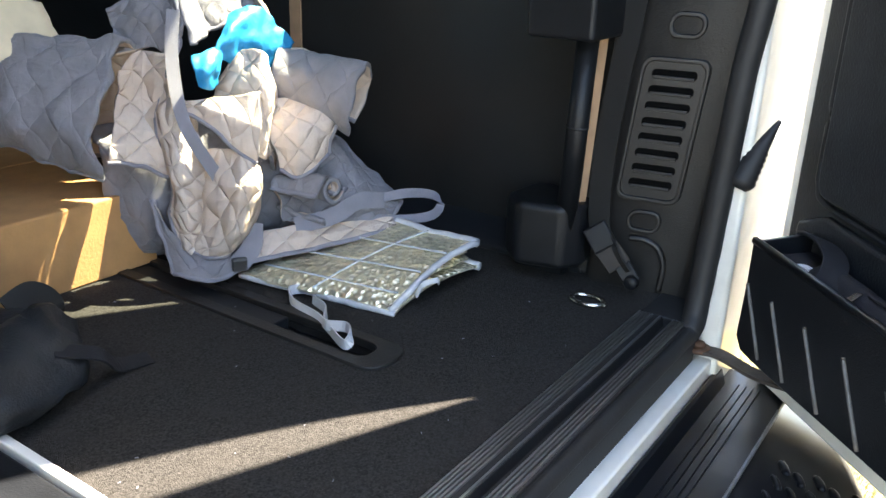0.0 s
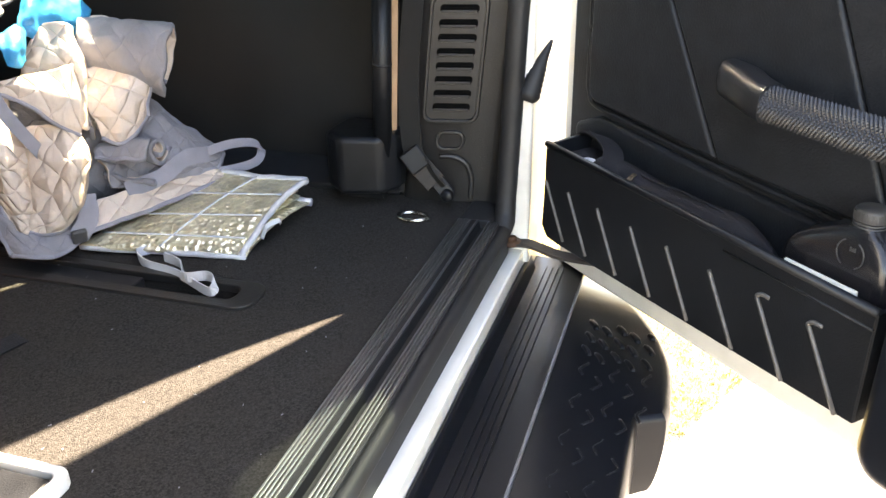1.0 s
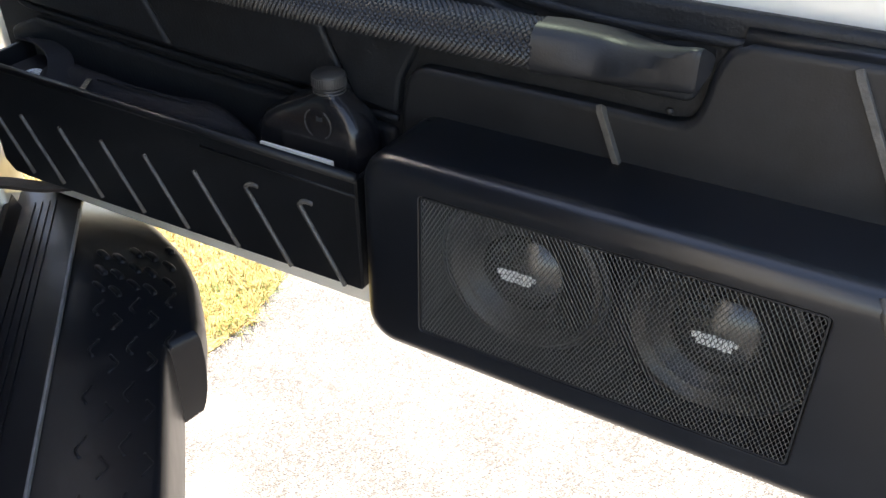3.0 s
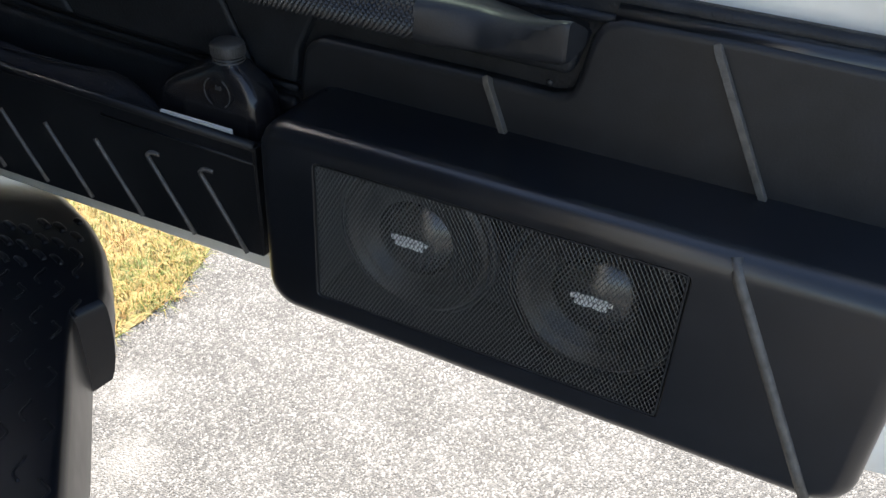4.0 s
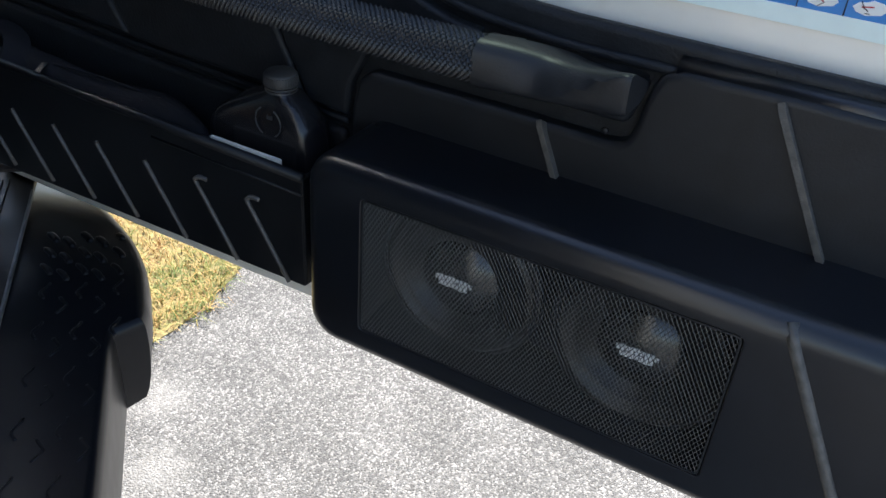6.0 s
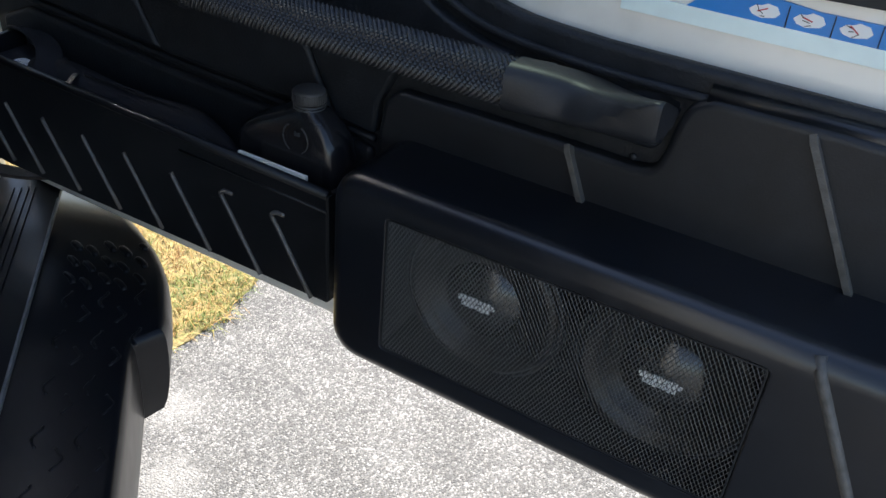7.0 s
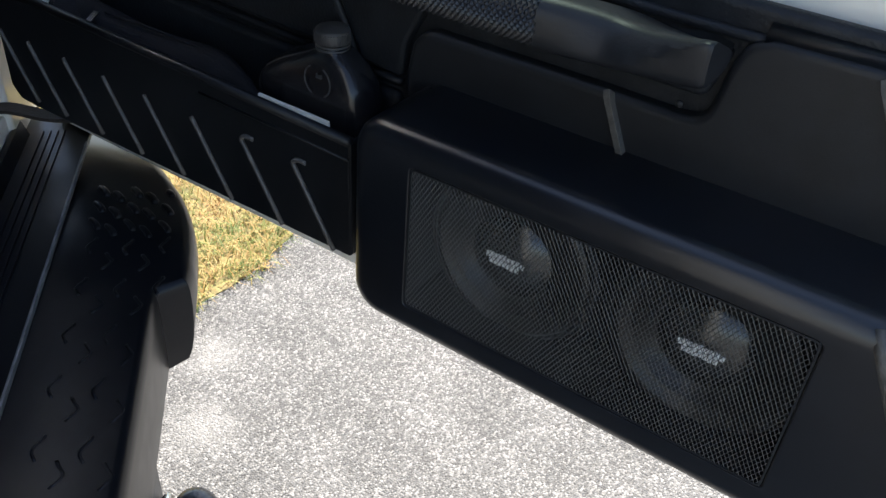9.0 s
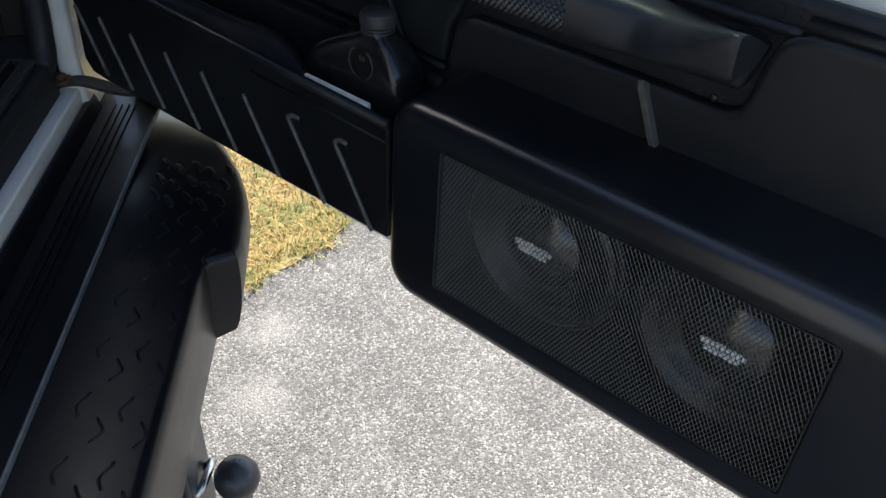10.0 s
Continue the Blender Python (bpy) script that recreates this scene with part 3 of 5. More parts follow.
            half, r = (0.006, 0.0038) if k == 0 and j == 4 else (0.0105, 0.0042 - 0.0004 * k)
            pts = [(x + half * u, y + half * 0.5 * u + 0.002 * u * u, 0.545 + 0.0042 - 0.0008 * k - r * 0.9 - droop(x + half * u)) for u in (-1, -0.85, -0.4, 0.2, 0.8, 1)]
            part("cleat", tube(pts, [r * q for q in (0.6, 0.9, 1, 1, 0.9, 0.6)], 8), STEP, sh, smooth=True)
    for n in range(1, 8):
        for kind, cols in (("bent", (-0.1315, -0.1660, -0.2005)), ("hook", (-0.1485, -0.1825))):
            for y in cols:
                if y < -0.19 and n > 2:
                    continue
                x = (-0.117 if kind == "bent" else -0.143) - 0.0628 * n - (0.006 if y < -0.16 else 0)
                if kind == "bent":
                    c = [(x, y - 0.0045), (x - 0.004, y - 0.004), (x - 0.014, y + 0.0025), (x - 0.025, y - 0.002)]
                else:
                    c = [(x, y), (x - 0.006, y - 0.003), (x - 0.0145, y - 0.007), (x - 0.025, y + 0.001)]
                r = 0.0018
                part("cleat", tube(curve([(px, py, 0.545 + (0.0012 if n < 3 else 0.0005) - r * 0.9 - droop(px)) for px, py in c], 3), r, 8, flat=0.9), STEP, sh, smooth=True)


step()

hitch = empty("tow_hitch", "black tow ball with cover on a bolted hitch bracket", "tow hitch", VEHICLE)
part("ball", lathe([(0, 0.025), (0.010, 0.0232), (0.018, 0.0175), (0.024, 0.007), (0.025, -0.002), (0.022, -0.012), (0.015, -0.02), (0.013, -0.05), (0, -0.05)], (-0.323, -0.208, 0.289), n=28), BALL, hitch, smooth=True)
part("drawbar", tube(curve([(-0.323, -0.208, 0.25), (-0.323, -0.19, 0.225), (-0.323, -0.12, 0.22), (-0.323, -0.02, 0.24)]), 0.016, 14), BALL, hitch, smooth=True)
part("bracket", box(-0.365, -0.28, -0.17, -0.14, 0.20, 0.455), BALL, hitch, bevel=0.006)
part("pin", tube([(-0.30, -0.172, 0.28), (-0.305, -0.18, 0.295), (-0.34, -0.175, 0.297), (-0.355, -0.16, 0.285)], 0.005, 8), CHROME, hitch, "steel locking pin", smooth=True)


# ---- open rear door (stands along the world's y axis, hinge at y = 0.26) ----
def rear_door():
    d = empty("rear_door", "open white rear vehicle door with black padded inner panel", "car door", kind="")
    inner = [(0.12, 1.292), (0.155, 1.305), (0.172, 1.33), (0.176, 1.37), (0.176, 1.55), (0.165, 1.59), (0.13, 1.605), (-0.64, 1.605), (-0.672, 1.59), (-0.682, 1.55), (-0.682, 1.00), (-0.676, 0.965), (-0.65, 0.945), (-0.43, 0.938), (-0.395, 0.945), (-0.36, 0.967), (-0.33, 1.003), (-0.20, 1.18), (-0.10, 1.26)]
    inner = soft_loop(inner)
    # outer edge of the shell, on the same rays from the window's middle
    cy, cz = -0.25, 1.27
    outer = []
    for y, z in inner:
        dy, dz = y - cy, z - cz
        k = min((0.271 - cy) / dy if dy > 0 else (-0.785 - cy) / dy, (1.76 - cz) / dz if dz > 0 else (0.545 - cz) / dz)
        outer.append((cy + dy * k, cz + dz * k))
    for q in ((0.271, 1.76), (-0.785, 1.76), (-0.785, 0.56), (0.271, 0.537)):
        outer[min(range(len(outer)), key=lambda i: (outer[i][0] - q[0]) ** 2 + (outer[i][1] - q[1]) ** 2)] = q
    part("door_shell", ring_prism(outer, inner, 0.105, 0.135, "x"), WHITE_PAINT, d, "white painted steel door shell", bevel=0.006, seg=3)
    part("hinge_return", box(0.122, 0.134, 0.245, 0.325, 0.57, 1.14), WHITE_PAINT, d, "white painted hinge-side return of the door", bevel=0.004)
    part("inner_flange", ring_prism([(0.25, 0.551), (0.25, 0.9), (0.25, 1.6), (0.1, 1.7), (-0.6, 1.7), (-0.75, 1.62), (-0.755, 0.75), (-0.75, 0.567), (-0.5, 0.562), (0.1, 0.553)], [(0.22, 0.61), (0.22, 0.9), (0.22, 1.58), (0.1, 1.65), (-0.6, 1.65), (-0.70, 1.55), (-0.70, 0.95), (-0.71, 0.61), (-0.5, 0.61), (0.1, 0.61)], 0.088, 0.106, "x"), WHITE_PAINT, d, bevel=0.004, seg=3)
    cy, cz = -0.40, 1.27
    grown = [(cy + (y - cy) * 0.97, cz + (z - cz) * 0.965) for y, z in inner]
    ws = part("window_seal", ring_prism(inner, grown, 0.100, 0.138, "x"), RUBBER, d, "black rubber window seal", bevel=0.004, seg=3)
    part("window_pane", prism(grown, 0.119, 0.122, "x"), PRIVACY, ws, "dark tinted glass")
    # padded inner panel, cut away round the window
    card = [(0.238, 0.60), (0.238, 1.24)] + soft([(0.06, 1.24), (-0.05, 1.225), (-0.12, 1.18), (-0.17, 1.125), (-0.272, 0.986), (-0.295, 0.952), (-0.319, 0.921), (-0.347, 0.903), (-0.382, 0.894), (-0.44, 0.890)]) + [(-0.74, 0.888), (-0.74, 0.60)]
    ip = part("inner_panel", prism(card, 0.086, 0.1, "x"), VINYL, d, "black vinyl padded inner panel", bevel=0.006, seg=3)
    # padded fields with sunk seams between them
    def seam(z, foot, head):
        return foot[0] + (head[0] - foot[0]) * (z - foot[1]) / (head[1] - foot[1])
    s1, s2 = ((-0.022, 0.786), (0.078, 0.956)), ((-0.218, 0.790), (-0.124, 0.98))
    gap = 0.0012
    def field(pts):
        part("padded_field", prism(pts, 0.076, 0.09, "x"), VINYL, ip, bevel=0.005, seg=4)
    zt = 1.19
    field([(0.178, 0.794), (0.186, 0.798), (0.190, 0.806), (0.191, 0.82), (0.191, 1.125), (seam(1.125, *s1) + gap, 1.125), (seam(0.782, *s1) + gap, 0.782)])
    field([(seam(0.781, *s1) - gap, 0.781), (seam(1.125, *s1) - gap, 1.125), (0.191, 1.145), (0.191, zt), (seam(zt, *s2) + gap, zt), (seam(0.775, *s2) + gap, 0.775)])
    field([(seam(0.775, *s2) - gap, 0.775), (seam(1.06, *s2) - gap, 1.06), *soft([(-0.13, 1.09), (-0.235, 0.985), (-0.26, 0.945), (-0.285, 0.912), (-0.315, 0.886), (-0.352, 0.872), (-0.378, 0.868)]), (-0.36, 0.83), (-0.285, 0.832), (-0.268, 0.80), (-0.265, 0.772)])
    field([(-0.382, 0.867), (-0.43, 0.863), (-0.50, 0.862), (-0.49, 0.83), (-0.365, 0.83)])
    part("border_piping", tube(curve([(0.088, -0.21, 1.05), (0.085, -0.245, 0.985), (0.084, -0.27, 0.945), (0.084, -0.295, 0.912), (0.084, -0.32, 0.893), (0.084, -0.36, 0.879), (0.084, -0.43, 0.872), (0.084, -0.52, 0.871)]), 0.0035, 8), VINYL, ip, smooth=True)
    part("border_piping", tube(curve([(0.0835, 0.199, 1.2), (0.0835, 0.199, 1.0), (0.0835, 0.199, 0.83), (0.0835, 0.196, 0.803), (0.0835, 0.183, 0.788), (0.0835, 0.12, 0.783), (0.0835, -0.02, 0.774), (0.0835, -0.15, 0.769), (0.0835, -0.262, 0.765)]), 0.0032, 8), VINYL, ip, smooth=True)
    part("lower_field", prism([(0.215, 0.62), (0.215, 0.76), (0.17, 0.778), (-0.02, 0.766), (-0.262, 0.757), (-0.262, 0.62)], 0.078, 0.09, "x"), VINYL, ip, bevel=0.006, seg=3)
    # moulded lower panel with its ridges
    mp = part("moulded_panel", prism([(-0.268, 0.62), (-0.27, 0.78), (-0.276, 0.806), (-0.288, 0.816), (-0.42, 0.8165), *soft([(-0.478, 0.8155), (-0.490, 0.8185), (-0.496, 0.83), (-0.500, 0.852), (-0.507, 0.868), (-0.520, 0.8755)], 4), (-0.60, 0.876), (-0.74, 0.874), (-0.74, 0.62)], 0.074, 0.092, "x"), MOULD, d, "black grained moulded panel", bevel=0.006, seg=4)
    part("panel_top_roll", tube([(0.086, -0.515, 0.873), (0.086, -0.74, 0.873)], 0.009, 14), SPEAKER_SHELL, mp, smooth=True)
    for y0, z0, y1, z1, w in ((-0.432, 0.817, -0.456, 0.762, 0.0036), (-0.581, 0.871, -0.641, 0.758, 0.004)):
        part("ridge", ribbon([(0.074, y0, z0), (0.0722, y0 - 0.001, z0 - 0.002), (0.0722, y1, z1), (0.074, y1 - 0.001, z1 - 0.002)], 0.0046, 0.008, (0, 0.9, -0.4)), RIB_GREY, mp, "grey worn moulded ridge", bevel=0.0012)
    part("recess_rivet", lathe([(0, 0.0015), (0.002, 0.001), (0.0028, 0)], (0, 0, 0), n=10), MOULD, mp, smooth=True).matrix_basis = pose(0.073, -0.478, 0.824, 0, -90, 0)
    # grab handle
    def knurl():
        bm, n, m = bmesh.new(), 40, 144
        loops = []
        for i in range(m + 1):
            y = -0.118 - 0.287 * i / m
            xc = 0.034 - 0.004 * min(1, i / 60)
            loops.append([bm.verts.new((xc + (0.0150 + 0.0015 * ((i + k) % 2)) * math.cos(2 * math.pi * k / n), y, 0.869 + (0.0150 + 0.0015 * ((i + k) % 2)) * math.sin(2 * math.pi * k / n))) for k in range(n)])
        for a, b in zip(loops, loops[1:]):
            for k in range(n):
                p, q, r, s = a[k], a[(k + 1) % n], b[(k + 1) % n], b[k]
                # split between the low corners, so that each high one is a small point
                for tri in (((p, q, s), (q, r, s)) if (loops.index(a) + k) % 2 else ((p, q, r), (p, r, s))):
                    bm.faces.new(tri)
        bm.faces.new(loops[0]), bm.faces.new(loops[-1])
        return bm
    part("handle_grip", knurl(), GRIP, d, "black rubber grip with a woven diamond pattern")
    def end_block(name, rows, square=0.65, back=0.0):
        he = bmesh.new()
        loops = []
        n = 44
        cs = [curve([(y, c, 0) for (y, *_), c in zip(rows, col)], 8) for col in zip(*[r[1:] for r in rows])]
        for q in zip(*cs):
            y, (x0, x1, z0, z1) = q[0].x, [v.y for v in q]
            ring = []
            for k in range(n):
                c, s = math.cos(2 * math.pi * k / n), math.sin(2 * math.pi * k / n)
                f = min(1, max(0, (rows[0][0] - y) / 0.05))
                e = 0.65 + (square - 0.65) * f
                px, pz = math.copysign(abs(c) ** e, c), math.copysign(abs(s) ** e, s)
                vx, vz = (x0 + x1) / 2 + (x1 - x0) / 2 * px, (z0 + z1) / 2 + (z1 - z0) / 2 * pz
                # above a crease that climbs towards the end, the front falls back to the door
                crease = z0 + (z1 - z0) * min(0.9, max(0, (rows[0][0] - 0.04 - y) / 0.06))
                if back and vz > crease and px < 0.5:
                    vx += back * f * (vz - crease)
                # the top falls towards the door
                if back and pz > 0:
                    vz -= 0.46 * min(1, max(0, (rows[0][0] - y) / 0.095)) * pz ** 0.5 * (vx - x0)
                    vz = max(vz, z0 + 0.3 * (z1 - z0) * pz ** 0.5)
                ring.append(he.verts.new((vx, y, vz)))
            loops.append(ring)
        for a, b in zip(loops, loops[1:]):
            for k in range(n):
                he.faces.new((a[k], a[(k + 1) % n], b[(k + 1) % n], b[k]))
        he.faces.new(loops[0]), he.faces.new(loops[-1])
        part(name, he, MOULD, d, "smooth satin black handle end", bevel=0.003, seg=3)
    end_block("handle_near_end", ((-0.030, 0.062, 0.084, 0.854, 0.886), (-0.038, 0.052, 0.084, 0.853, 0.887), (-0.068, 0.038, 0.078, 0.8525, 0.8865), (-0.095, 0.025, 0.062, 0.853, 0.886), (-0.120, 0.0172, 0.051, 0.8525, 0.8855)))
    end_block("handle_far_end", ((-0.404, 0.0145, 0.047, 0.852, 0.8845), (-0.43, 0.0155, 0.054, 0.854, 0.8845), (-0.46, 0.0175, 0.066, 0.8555, 0.8845), (-0.485, 0.020, 0.072, 0.856, 0.887), (-0.499, 0.0215, 0.066, 0.857, 0.8885), (-0.503, 0.023, 0.062, 0.859, 0.8875)), 0.4, 0.7)
    # dimple of a hidden fixing
    part("fixing_button", lathe([(0, 0.0006), (0.004, 0.001), (0.007, 0.0012), (0.010, 0.0008), (0.0125, 0)], (0, 0, 0), n=24), VINYL, ip, smooth=True).matrix_basis = pose(0.0762, -0.246, 0.932, 0, -90, 0)
    # instruction sticker on the white frame
    st = part("sticker", prism([(-0.70, 0.9195), (-0.70, 0.933), (-0.56, 0.9325), (-0.52, 0.9365), (-0.497, 0.932), (-0.482, 0.9195)], 0.1032, 0.1046, "x"), STICKER, d, "blue instruction sticker with small pictures")
    # band of painted glare, no part of the sticker
    part("glare_band", box(0.1030, 0.1046, -0.70, -0.44, 0.9085, 0.9195), STICKER_GLARE, d, "pale cyan glare painted as a band below the sticker")
    for k in range(6):
        yy = -0.520 - k * 0.0262
        part("pictogram", prism([(yy, 0.9262), (yy - 0.003, 0.9290), (yy - 0.007, 0.9296), (yy - 0.010, 0.9312), (yy - 0.016, 0.9302), (yy - 0.0185, 0.9265), (yy - 0.016, 0.9238), (yy - 0.008, 0.9222), (yy - 0.0025, 0.9235)], 0.1026, 0.1036, "x"), PRINT_WHITE, st, "small white picture")
        part("pictogram_mark", box(-0.0004, 0.0004, -0.0032, 0.0032, -0.00035, 0.00035), RED_PRINT, st, "small red mark").matrix_basis = Matrix.Translation((0.1026, yy - 0.008, 0.9272)) @ pose(0, 0, 0, (-25, 15, 35, -10, 20, -30)[k], 0, 0)
        for q in range(3):
            part("pictogram_line", box(-0.0003, 0.0003, -0.0010 - 0.0009 * ((k + q) % 3), 0.0018, -0.0002, 0.0002), BLACK_PLASTIC, st).matrix_basis = Matrix.Translation((0.1025, yy - 0.009 + 0.002 * q, 0.9235 + 0.0024 * q)) @ pose(0, 0, 0, 30 * q - 20 * (k % 3), 0, 0)
        part("pictogram_frame", box(0.1024, 0.1033, yy - 0.0232, yy - 0.0226, 0.9195, 0.9325), BLACK_PLASTIC, st)
    return d


GRIP = material("knurled_rubber_grip", (0.024, 0.025, 0.028), 0.36, bump=0, vary=0.05)
DOOR = rear_door()


# ---- door pocket and what stands in it ----
def pocket():
    p = empty("door_pocket", "black plastic door pocket with slanted raised ribs on the front", "door pocket")
    y0, y1 = -0.268, 0.178
    fw = part("front_wall", prism([(y1 + 0.006, 0.646), (y1, 0.752), (y0, 0.744), (y0, 0.642), (y1 - 0.03, 0.633), (y1 - 0.006, 0.634)], 0.012, 0.017, "x"), BLACK_PLASTIC, p, bevel=0.0015)
    part("end_wall", prism([(0.013, 0.640), (0.013, 0.752), (0.076, 0.758), (0.076, 0.64)], y1 - 0.002, y1 + 0.004, "y"), BLACK_PLASTIC, p, bevel=0.0015)
    part("end_wall", prism([(0.013, 0.643), (0.013, 0.744), (0.076, 0.744), (0.076, 0.643)], y0 - 0.001, y0 + 0.004, "y"), BLACK_PLASTIC, p, bevel=0.0015)
    part("bottom", prism([(y1, 0.635), (y0, 0.643), (y0, 0.648), (y1, 0.640)], 0.013, 0.078, "x"), BLACK_PLASTIC, p, bevel=0.002)
    part("lip", tube([(0.0145, y1 + 0.003, 0.752), (0.0145, y0, 0.7445)], 0.0042, 8), BLACK_PLASTIC, p, smooth=True)
    part("crease", tube([(0.0118, -0.11, 0.7335), (0.0118, y0, 0.7305)], 0.0012, 6), BLACK_PLASTIC, fw, smooth=True)
    # ribs painted paler than the wall to stand for light on their edges
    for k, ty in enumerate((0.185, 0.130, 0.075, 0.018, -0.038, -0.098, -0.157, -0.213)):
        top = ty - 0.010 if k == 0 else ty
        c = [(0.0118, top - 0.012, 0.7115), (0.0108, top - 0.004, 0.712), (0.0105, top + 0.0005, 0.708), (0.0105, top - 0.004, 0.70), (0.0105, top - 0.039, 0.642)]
        part("rib", tube(curve(c[0 if k > 5 else 2:], 4), 0.0021, 6), RIB_CATCHLIGHT, fw, "slanted black rib with its catch light painted grey", smooth=True)


pocket()


pouch = empty("fabric_pouch", "dark grey zipped fabric pouch lying in the door pocket", "pouch")
pb = bmesh.new()
loops = []
for k in range(17):
    t = k / 16
    y = 0.125 - 0.272 * t
    h = 0.748 + 0.003 * math.sin(t * 9) - 0.02 * max(0, t - 0.8) / 0.2
    w = 0.029 * (1 - 0.75 * max(0, t - 0.75) / 0.25)
    loops.append([pb.verts.new((0.047 + w * math.cos(a) * 1.0 + 0.002 * math.sin(7 * t + i), y, h - 0.045 + 0.05 * math.sin(a))) for i, a in enumerate([2 * math.pi * j / 12 for j in range(12)])])
for a, b in zip(loops, loops[1:]):
    for k in range(12):
        pb.faces.new((a[k], a[(k + 1) % 12], b[(k + 1) % 12], b[k]))
pb.faces.new(loops[0]), pb.faces.new(loops[-1])
part("pouch_body", pb, POUCH, pouch, smooth=True, sub=1)
part("zip", tube(curve([(0.040, 0.04, 0.752), (0.044, -0.02, 0.752), (0.046, -0.09, 0.749), (0.045, -0.13, 0.738)]), 0.0012, 6), POUCH, pouch, smooth=True)
part("zip_pull", ribbon(curve([(0.037, 0.0477, 0.7515), (0.030, 0.0445, 0.7505), (0.0165, 0.038, 0.7475)], 4), 0.006, 0.0022, (0.5, -0.8, 0)), CHROME, pouch, "metal zip pull", bevel=0.0006)

flap = empty("leather_wallet", "dark leather wallet with a small pale emblem in the door pocket", "wallet")
part("wallet_body", prism([(0.018, 0.168), (0.075, 0.172), (0.075, 0.105), (0.045, 0.085), (0.018, 0.072)], 0.70, 0.7425, "z"), POUCH, flap, bevel=0.005)
part("wallet_flap", ribbon(curve([(0.070, 0.180, 0.754), (0.067, 0.160, 0.760), (0.062, 0.134, 0.761), (0.053, 0.108, 0.758), (0.038, 0.088, 0.753), (0.021, 0.073, 0.747)]), 0.024, 0.003, (0.75, -0.6, -0.25)), POUCH, flap, bevel=0.001)
em = ring_prism(rounded(0.0268, 0.0412, 0.1140, 0.1340, 0.0070), rounded(0.0279, 0.0401, 0.1151, 0.1329, 0.0060), 0.742, 0.7448, "z")
part("emblem_ring", em, PRINT_WHITE, flap, "pale oval emblem")
for k in range(3):
    part("emblem_bar", box(0.0299 + 0.0032 * k, 0.0316 + 0.0032 * k, 0.1180 + 0.002 * (k != 1), 0.1300 - 0.002 * (k != 1), 0.742, 0.7448), PRINT_WHITE, flap)


def bottle():
    b = empty("oil_bottle", "flat black plastic oil bottle with grey screw cap", "bottle")
    bm = bmesh.new()
    yc, xc = -0.2035, 0.054
    loops = []
    for z, c, w, dep in ((0.649, 0, 0.048, 0.018), (0.655, 0, 0.0525, 0.021), (0.735, 0, 0.0535, 0.0215), (0.748, 0, 0.0535, 0.0215), (0.757, -0.001, 0.0515, 0.0212), (0.766, -0.0035, 0.047, 0.0205), (0.774, -0.007, 0.040, 0.019), (0.780, -0.0105, 0.0325, 0.0175), (0.785, -0.013, 0.025, 0.016), (0.789, -0.0148, 0.018, 0.0145), (0.791, -0.0155, 0.0128, 0.0122), (0.797, -0.0155, 0.012, 0.0118)):
        e = 0.42 if z < 0.77 else min(1, 0.42 + (z - 0.77) * 24)
        loops.append([])
        for k in range(36):
            a = 2 * math.pi * k / 36
            ca, sa = math.cos(a), math.sin(a)
            loops[-1].append(bm.verts.new((xc - 0.001 * (z > 0.79) + dep * math.copysign(abs(sa) ** e, sa), yc + c + w * math.copysign(abs(ca) ** e, ca), z)))
    for p, q in zip(loops, loops[1:]):
        for k in range(36):
            bm.faces.new((p[k], p[(k + 1) % 36], q[(k + 1) % 36], q[k]))
    bm.faces.new(loops[0]), bm.faces.new(loops[-1])
    part("bottle_body", bm, BOTTLE, b, smooth=True)
    cx, cy = xc - 0.001, yc - 0.0155
    cap = part("cap", lathe([(0.0, 0.8065), (0.0116, 0.8065), (0.0130, 0.805), (0.0134, 0.800), (0.0132, 0.7962), (0.0, 0.7962)], (cx, cy, 0), n=32), CAP, b, "dark grey ribbed screw cap", smooth=True)
    for k in range(40):
        a = 2 * math.pi * k / 40
        part("cap_rib", box(-0.0006, 0.0005, -0.0005, 0.0005, 0.7968, 0.8042), CAP, cap).matrix_basis = Matrix.Translation((cx + 0.0133 * math.cos(a), cy + 0.0133 * math.sin(a), 0)) @ pose(0, 0, 0, 0, 0, math.degrees(a))
    for z in (0.7917, 0.7942):
        part("neck_thread", lathe([(0.0116, z + 0.0012), (0.0130, z + 0.0004), (0.0130, z - 0.0004), (0.0116, z - 0.0012)], (cx, cy, 0), n=32), CAP, b, "pale ring below the cap", smooth=True)
    # round emblem: two raised arcs and small marks between them
    for a0 in (120, -60):
        rp = [(0.0318, -0.2215 + 0.0125 * math.cos(radians(a0 + 12 * k)), 0.7715 + 0.0125 * math.sin(radians(a0 + 12 * k))) for k in range(11)]
        part("emblem_arc", tube(rp, 0.0006, 5), CAP, b, "small raised emblem arc")
    for yy, hh in ((-0.2250, 0.0034), (-0.2230, 0.0028), (-0.2210, 0.0036)):
        part("emblem_mark", box(0.0315, 0.0328, yy - 0.0005, yy + 0.0005, 0.7740, 0.7740 + hh), CAP, b)


bottle()
tagged(part("paper_card", box(0.0178, 0.0205, -0.243, -0.172, 0.66, 0.7505), PAPER), "white paper card edge standing in the door pocket", "card")


